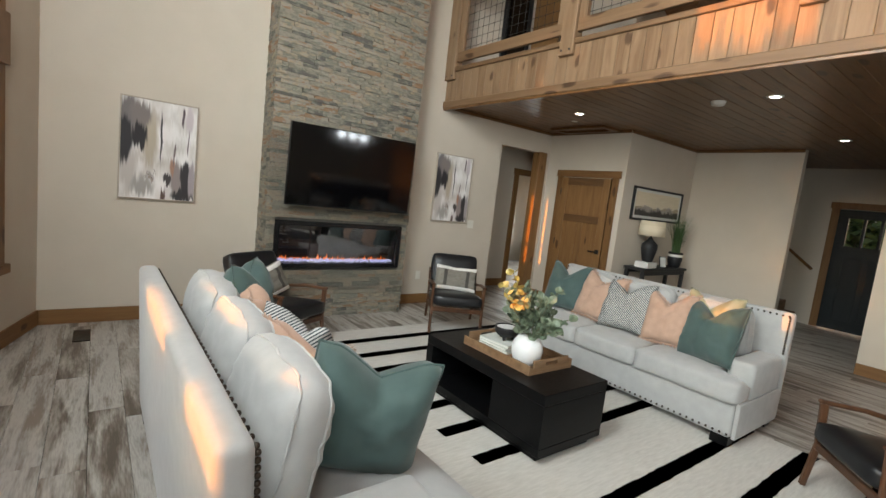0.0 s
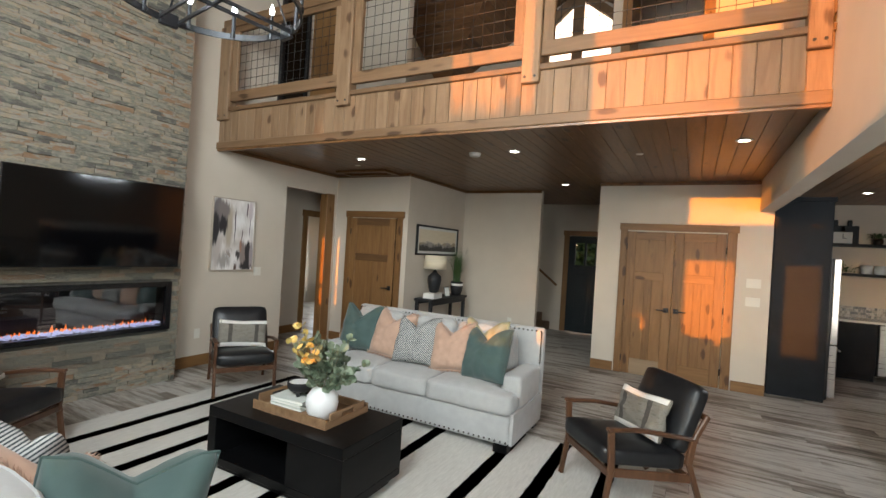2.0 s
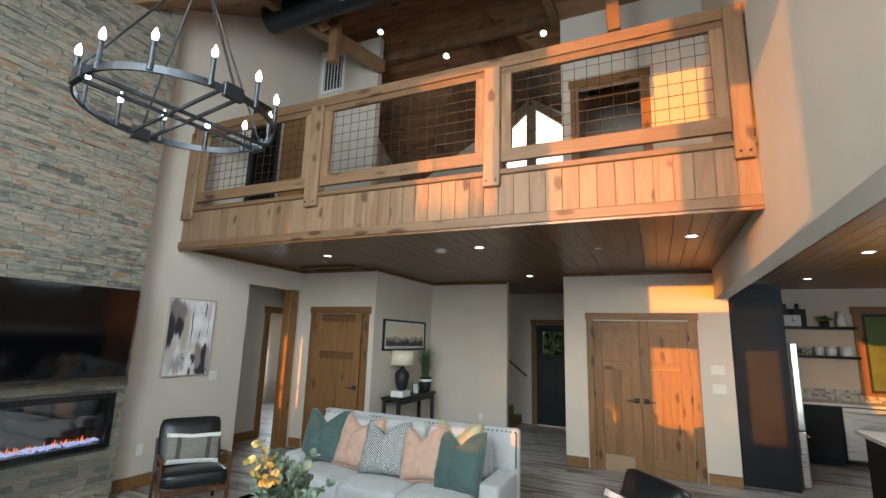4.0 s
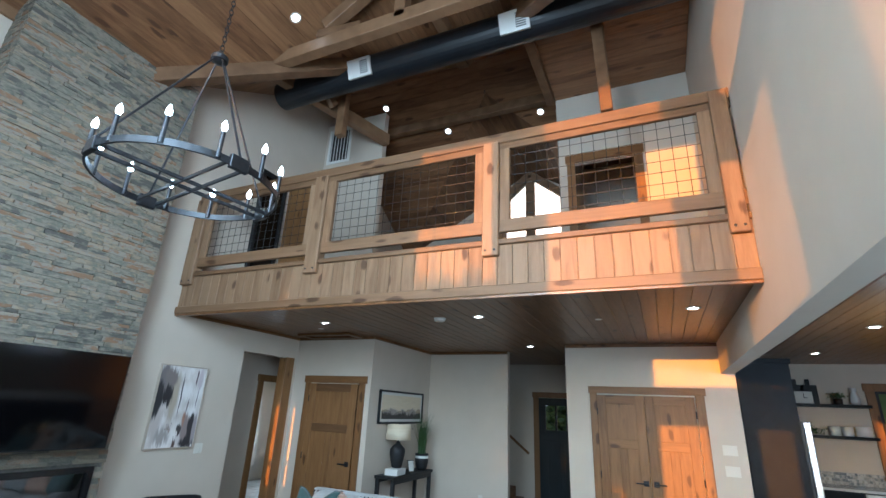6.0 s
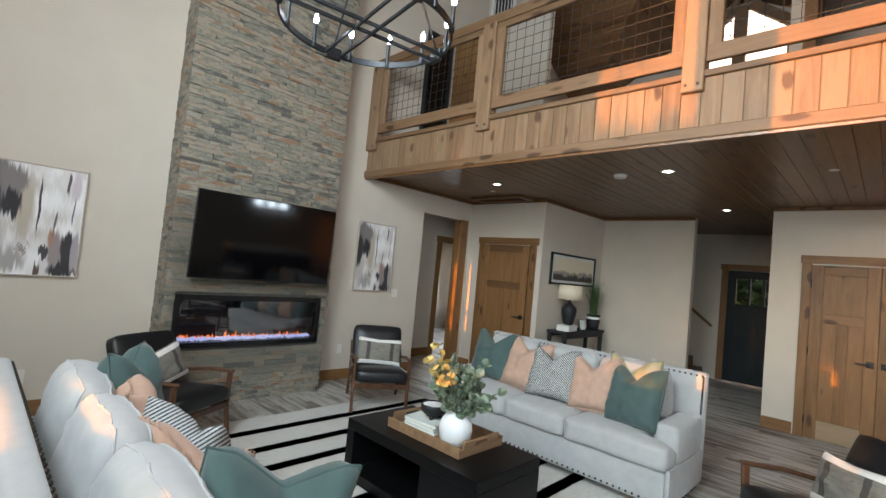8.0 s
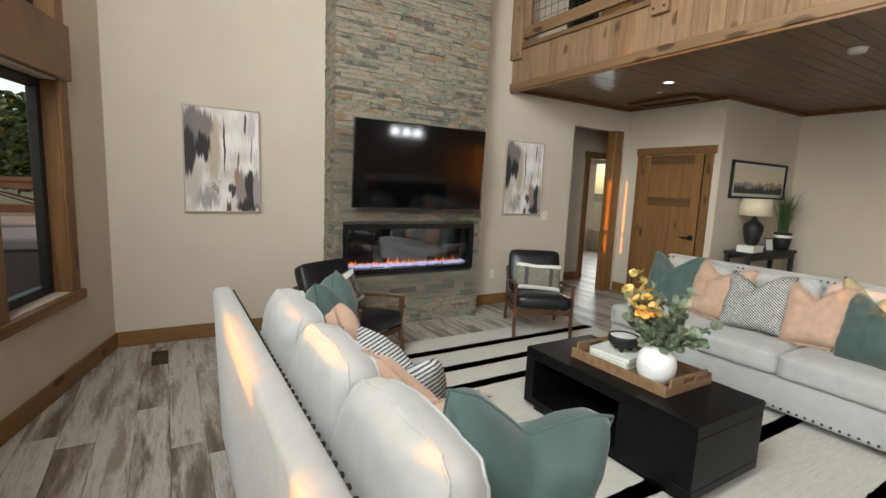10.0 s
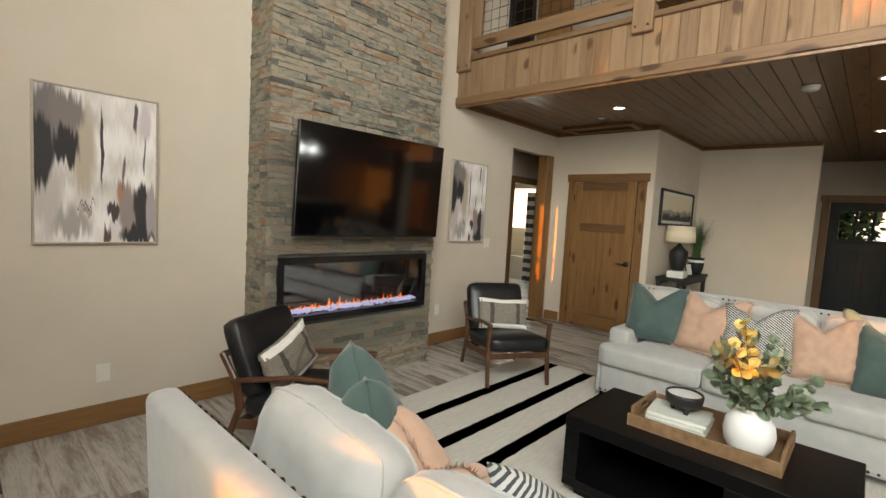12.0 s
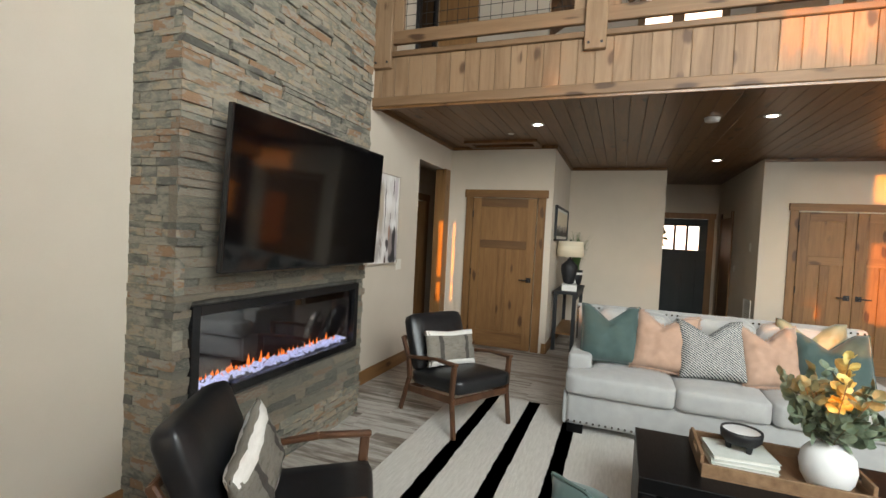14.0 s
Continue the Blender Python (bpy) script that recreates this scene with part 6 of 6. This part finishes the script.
for (y, z, s) in ((-1.98, 1.63, .12), (-2.40, 2.19, .07)):
    g = thing("leafy_plant", "small green leafy plant on the kitchen shelf", "plant", m=Matrix.Translation((9.77, y, z)))
    bm = bmesh.new()
    r = random.Random(int(-y * 100))
    for i in range(160):
        c = Vector((r.gauss(0, s * .35), r.gauss(0, s * .75), abs(r.gauss(s * .5, s * .35)) + .005))
        d = Vector((r.uniform(-1, 1), r.uniform(-1, 1), r.uniform(-.3, 1))).normalized() * .03
        a = d.cross(Vector((r.random(), r.random(), r.random()))).normalized() * .012
        bm.faces.new([bm.verts.new(q) for q in (c, c + d * .5 + a, c + d, c + d * .5 - a)])
    o = part("leaves", bm, GRASS, g)
    o["kind"] = "stuff"
kw = thing("window_kitchen", "kitchen window with alder casing over the counter", "window")
kw["kind"] = "structure"
bm = bmesh.new()
for q in ((9.875, -2.92, 1.04, 9.90, -2.80, 2.42), (9.875, -4.0, 1.04, 9.90, -3.9, 2.42), (9.87, -4.02, 2.32, 9.90, -2.78, 2.44), (9.84, -4.02, 1.02, 9.90, -2.78, 1.07)):
    boxb(bm, *q, .003)
part("casing", bm, ALDER, kw)
bm = bmesh.new()
boxb(bm, 9.888, -3.9, 1.07, 9.897, -2.92, 2.32)
part("view", bm, FOLIAGE, kw, "greenery behind the pane")
bm = bmesh.new()
for q in ((9.878, -2.96, 1.07, 9.89, -2.92, 2.32), (9.878, -3.9, 1.07, 9.89, -3.86, 2.32), (9.878, -3.86, 1.07, 9.89, -2.96, 1.11), (9.878, -3.86, 2.28, 9.89, -2.96, 2.32)):
    boxb(bm, *q, .002)
part("window_frame", bm, METAL, kw)
isl = thing("kitchen_island", "black kitchen island with pale quartz top", "kitchen island")
bm = bmesh.new()
boxb(bm, 4.4, -2.55, 0, 6.38, -1.72, .88, .006)
part("body", bm, BLACKWOOD, isl)
bm = bmesh.new()
boxb(bm, 4.35, -2.60, .88, 6.45, -1.66, .92, .004)
part("top", bm, QUARTZ, isl)

pn = thing("island_pendant", "black bar pendant with three lit globe bulbs over the island", "pendant light")
bm = bmesh.new()
boxb(bm, 4.72, -2.135, 2.19, 5.78, -2.105, 2.22, .004)
for x in (5.0, 5.5):
    rod(bm, (x, -2.12, 2.22), (x, -2.12, 2.742), .008)
boxb(bm, 4.95, -2.16, 2.72, 5.55, -2.08, 2.742, .004)
part("frame", bm, METAL, pn, "black metal bar")
for x in (4.93, 5.25, 5.57):
    bm = bmesh.new()
    lathe(bm, [(.018, .09), (.05, .075), (.09, .02), (.095, -.01), (.085, -.05), (.05, -.085), (.001, -.098)], 20, Matrix.Translation((x, -2.12, 2.10)))
    part("globe", bm, BULB, pn, "glowing white glass globe", smooth=True)

# ---- loft furniture seen through the railing ----
for n, (y0, y1) in enumerate(((.08, .19), (.97, 1.08))):
    solid("loft_door_casing_" + str(n + 1), 6.08, y0, 3.12, 6.1, y1, 5.15, ALDER, "knotty alder loft door casing")
solid("loft_door_head", 6.075, .06, 5.15, 6.1, 1.10, 5.27, ALDER_H, "knotty alder loft door head casing")
solid("loft_doorway_back", 7.9, -.5, 3.12, 8.0, 1.1, 6.0, PAINT, "painted wall inside the loft room")
ld = thing("door_loft", "knotty alder loft door lit orange by the sun", "door")
bm = bmesh.new()
boxb(bm, 5.25, 4.93, 3.13, 5.295, 5.43, 5.15, .004)
part("leaf", bm, ALDER, ld)
lw = thing("window_loft_side", "dark glass door in a black frame on the loft wall", "door")
lw["kind"] = "structure"
bm = bmesh.new()
for q in ((4.66, 3.13, 4.73, 5.15), (5.13, 3.13, 5.20, 5.15), (4.73, 3.13, 5.13, 3.22), (4.73, 5.07, 5.13, 5.15)):
    boxb(bm, q[0], YW - .04, q[1], q[2], YW - .001, q[3], .004)
part("window_frame", bm, METAL, lw, "black frame")
bm = bmesh.new()
boxb(bm, 4.73, YW - .02, 3.22, 5.13, YW - .012, 5.07)
part("pane", bm, SCREEN, lw, "dark glass")
gw = thing("window_gable", "pointed gable window above the loft", "window")
gw["kind"] = "structure"
bm = bmesh.new()
for a, b, w in (((9.38, 1.6, 4.4), (9.38, 3.1, 4.4), .12), ((9.38, 1.66, 4.4), (9.38, 1.66, 6.3), .12), ((9.38, 3.04, 4.4), (9.38, 3.04, 6.3), .12), ((9.37, 2.42, 4.4), (9.37, 2.42, 6.9), .20),
                ((9.36, 1.5, 6.12), (9.36, 2.42, 6.88), .16), ((9.36, 3.3, 6.12), (9.36, 2.42, 6.88), .16)):
    bar(bm, a, b, w, .1, .004, (1, 0, 0))
part("window_frame", bm, BEAM, gw, "dark stained timber frame")
for y0, y1 in ((1.6, 2.42), (3.1, 2.42)):
    bm = bmesh.new()
    q = [bm.verts.new((x, y, z)) for x in (9.42, 9.5) for y, z in ((y0, 6.2), (y1, 6.80), (y0, 6.80))]
    bm.faces.new(q[:3])
    bm.faces.new(q[3:])
    for k in range(3):
        bm.faces.new((q[k], q[(k + 1) % 3], q[3 + (k + 1) % 3], q[3 + k]))
    tagged(part("wall_loft_gable_side", bm, PAINT), "painted wall beside the point of the gable window", kind="structure")
solid("wall_loft_gable", 9.41, 1.6, 6.75, 9.5, 3.1, 7.6, PAINT, "painted wall over the gable window")
lv = thing("loft_vent", "tall white return-air grille on the loft wall", "vent", m=Matrix.Translation((6.0, 5.14, 6.26)))
bm = bmesh.new()
for q in ((-.25, -.36, -.20, .36), (.20, -.36, .25, .36), (-.20, -.36, .20, -.31), (-.20, .31, .20, .36)):
    boxb(bm, -.022, q[0], q[1], -.001, q[2], q[3], .002)
part("frame", bm, WHITE, lv)
# flat black sheet stands in for the shade between the slats
bm = bmesh.new()
boxb(bm, -.006, -.20, -.31, -.002, .20, .31)
part("backing", bm, METAL, lv, "black sheet for the shade behind the slats")
for k in range(6):
    bm = bmesh.new()
    boxb(bm, -.018, -.17 + k * .068, -.31, -.008, -.17 + k * .068 + .014, .31)
    part("slat", bm, WHITE, lv)
# low boarded ceiling over the side of the loft
bm = bmesh.new()
x = 4.62
while x < 6.06:
    boxb(bm, x, YR + .005, 6.27 + .002 * (int(x * 50) % 2), min(x + .137, 6.098), 1.2, 6.30, .003)
    x += .14
tagged(part("ceiling_loft_side", bm, ROOF_Y), "knotty pine board ceiling over the side of the loft", kind="structure")
timber("loft_edge_beam", "stained timber at the edge of the low loft ceiling", (4.55, 1.27, 6.26), (6.1, 1.27, 6.26), .12, .14)
timber("loft_hanger", "stained timber hanger post over the loft", (4.66, .47, 7.0), (4.66, .40, 4.9), .11, .13)
timber("loft_hanger", "stained timber hanger post over the loft", (4.86, .44, 7.0), (4.86, .42, 5.4), .10, .12)
timber("loft_tie", "stained timber tie beam running into the loft", (3.6, 4.82, 6.15), (6.0, 4.12, 6.15), .14, .20)
timber("loft_brace", "short stained timber brace", (4.2, 4.5, 6.65), (4.75, 4.3, 6.05), .10, .12)
timber("loft_post", "short stained timber post hanging from the roof", (4.9, 4.25, 6.6), (4.9, 4.24, 5.6), .12, .14)

cu = thing("curtain", "dark plaid curtain panel at the bedroom window", "curtain")
for nm, mt_, k0 in (("dark_stripe", STRIPE_D, 0), ("pale_stripe", OFFWHITE, 1)):
    bm = bmesh.new()
    for k in range(k0, 20, 2):
        z0 = .005 + k * .105
        prev = None
        for i in range(25):
            x = 9.32 + .025 * math.sin(i * 1.3)
            y = 7.42 + i * .026
            cur = (bm.verts.new((x, y, z0)), bm.verts.new((x, y, z0 + .105)))
            if prev:
                bm.faces.new((prev[0], cur[0], cur[1], prev[1]))
            prev = cur
    part(nm, bm, mt_, cu)

# ---- outdoors ----
bm = bmesh.new()
boxb(bm, 90, -60, -1, 90.2, 70, 60)
tagged(part("backdrop", bm, HAZE), "pale evening sky beyond the trees", kind="structure")
gd = solid("ground", -400, -400, -.9, 400, 400, -.75, GROUNDM, "grassy ground round the house")
dk = thing("deck", "wooden deck outside the prow windows", "deck")
dk["kind"] = "structure"
bm = bmesh.new()
for k in range(34):
    boxb(bm, -5.2 + k * .142, -4, -.12, -5.2 + k * .142 + .136, 9.7, -.08)
part("boards", bm, BEAM, dk)["kind"] = "stuff"
# west side is out of view; its boards are added to stop low sun
rl = thing("deck_railing", "stained wooden deck railing, unseen west boards added to block sun", "railing")
for nm, q in (("top_rail", (-5.16, -4, .99, -5.02, 9.6, 1.05)), ("rail_board", (-5.11, -4, .77, -5.07, 9.6, .985)), ("rail_board", (-5.11, -4, .52, -5.07, 9.6, .745)), ("rail_board", (-5.11, -4, .27, -5.07, 9.6, .495)), ("rail_board", (-5.11, -4, .02, -5.07, 9.6, .245)),
              ("top_rail", (-5.1, 9.55, 1.31, -.5, 9.67, 1.37)), ("upper_rail", (-5.1, 9.59, 1.2, -.5, 9.63, 1.30)), ("lower_rail", (-5.1, 9.59, .86, -.5, 9.63, .98))):
    bm = bmesh.new()
    boxb(bm, *q, .005)
    part(nm, bm, BEAM, rl)
for k in range(7):
    bm = bmesh.new()
    boxb(bm, -5.14, -4 + k * 1.95, -.1, -5.04, -3.9 + k * 1.95, 1.0, .005)
    part("post", bm, BEAM, rl)
for k in range(4):
    bm = bmesh.new()
    boxb(bm, -5.05 + k * 1.4, 9.56, -.1, -4.95 + k * 1.4, 9.66, 1.32, .005)
    part("post", bm, BEAM, rl)
ht = thing("hot_tub", "brown-panelled hot tub with grey cover on the deck", "hot tub")
bm = bmesh.new()
boxb(bm, -2.9, 6.3, -.08, -.75, 8.4, .76, .06, 4)
part("cabinet", bm, CONCRETE, ht)
bm = bmesh.new()
boxb(bm, -2.94, 6.26, .76, -.71, 7.33, .87, .03, 2)
boxb(bm, -2.94, 7.37, .76, -.71, 8.44, .90, .03, 2)
part("cover", bm, TUBCOVER, ht)

def tree(x, y, h, cr, cz, n, seed, label, flat=1.0, leaf=.09, boxy=2):
    """A broadleaf tree: tapered trunk, limbs and a crown of many small leaf clumps."""
    t = thing("tree", label, "tree", "trees outside", Matrix.Translation((x, y, -.75)))
    r = random.Random(seed)
    bm = bmesh.new()
    rod(bm, (0, 0, 0), (0, 0, h * .8), .06 * h / 4 + .04, .03, 10)
    for k in range(9):
        a = r.uniform(0, 6.283)
        z = h * r.uniform(.3, .75)
        rod(bm, (0, 0, z), (math.cos(a) * cr * .8, math.sin(a) * cr * .8, z + r.uniform(.1, .5)), .035, .008, 6)
    part("trunk", bm, BARK, t)
    verts, faces = [], []
    for i in range(n):
        while True:
            p = Vector((r.uniform(-1, 1), r.uniform(-1, 1), r.uniform(-1, 1)))
            if abs(p.x) ** boxy + abs(p.y) ** boxy + abs(p.z) ** boxy < 1 and noise.noise(p * 2.3 + Vector((seed, 0, 0))) > -.28:
                break
        c = Vector((p.x * cr, p.y * cr, cz + .75 + p.z * cr * flat))
        d = Vector((r.uniform(-1, 1), r.uniform(-1, 1), r.uniform(-.6, .6))).normalized()
        a = d.cross(Vector((r.random() - .5, r.random() - .5, r.random() - .5))).normalized()
        s = r.uniform(.6, 1.3) * leaf
        b = len(verts)
        verts += [c, c + d * s + a * s * .5, c + d * s * 2, c + d * s - a * s * .5]
        faces.append((b, b + 1, b + 2, b + 3))
    me = bpy.data.meshes.new("crown")
    me.from_pydata(verts, [], faces)
    me.materials.append(FOLIAGE)
    o = new("crown", me)
    o.parent = t
    o["kind"] = "stuff"
    return t


# two trees out of view, placed to keep the sun off parts of the room
tree(-11.0, 5.15, 3.4, .98, 2.52, 9000, 5, "unseen low tree added to block low sun", .93, .09, 5)
tree(-12.0, 7.25, 7.0, 1.6, 3.6, 16000, 6, "unseen tall tree added to block the sun", 2.1, .1, 4)
for k, (tx, ty) in enumerate(((-3.2, 19.0), (-6.5, 22.0), (-1.0, 24.0))):
    tree(tx, ty, 3.6, 1.9, 2.2, 5000, 40 + k, "green shrubby tree beyond the deck railing", .75, .14)
for k in range(16):
    rr = random.Random(100 + k)
    tree(-45 + rr.uniform(-6, 6), 24 + k * 5.0, rr.uniform(5, 9), rr.uniform(2.4, 3.6), rr.uniform(3, 4.5), 1500, 200 + k, "distant green tree at the meadow edge", 1.1, .3)

tree(17.0, 3.4, 4.5, 1.6, 2.3, 5000, 60, "green tree outside the front door", 1.0, .12)

tree(20.0, 4.2, 8.6, 1.5, 7.3, 6000, 61, "tall green tree behind the house", 1.0, .12)

# ---- sky light in the window openings ----
COOL = (.83, .94, 1.0)
sky_lamp("sky_light_prow_south", (-.86, 1.3, 3.7), (6.0, 4.2, 2.3), 1.2, 2.4, 96, COOL, 150)
sky_lamp("sky_light_prow_south_end", (-.45, -.1, 3.3), (4.0, 4.0, 2.7), .75, 1.9, 30, COOL, 130)
sky_lamp("sky_light_prow_north", (-.96, 2.75, 3.7), (6.0, 2.6, 2.6), .8, 2.2, 16, COOL, 110)
# fill lamp added where unseen west kitchen windows are assumed
sky_lamp("fill_light_kitchen", (-.34, -2.4, 1.5), (4, -1.6, 1.3), 3.2, 1.5, 60, COOL)
sky_lamp("sky_light_bedroom", (9.38, 8.45, 1.4), (6.5, 6.8, 1.2), .9, 1.5, 16, COOL)


# ---- pieces: stones and floor planks ----
chimney()
floor = thing("floor", "grey-brown weathered plank floor", "floor")
floor["kind"] = "structure"
r = random.Random(12)
PL = []
for k in range(4):
    bm = bmesh.new()
    boxb(bm, 0, 0, -.01, .178, 1.218, 0, .0012)
    PL.append(mesh_of("plank", bm, FLOOR))
far = bmesh.new()
cnt = 0
for i in range(64):
    x = -1.22 + i * .18
    y = -6.0 + r.uniform(0, 1.2) - 1.2
    while y < 9.0:
        near = -.9 < x < 5.6 and -1.2 < y < YW and cnt < 295
        if near:
            piece("plank", PL[0], floor, Matrix.Translation((x + .001, y + .001, 0)))
            cnt += 1
        else:
            boxb(far, x + .001, y + .001, -.01, x + .179, y + 1.219, 0)
        y += 1.22
me = bpy.data.meshes.new("planks")
far.to_mesh(me)
far.free()
me.materials.append(FLOOR_J)
o = new("planks", me)
o.parent = floor
o["kind"] = "stuff"
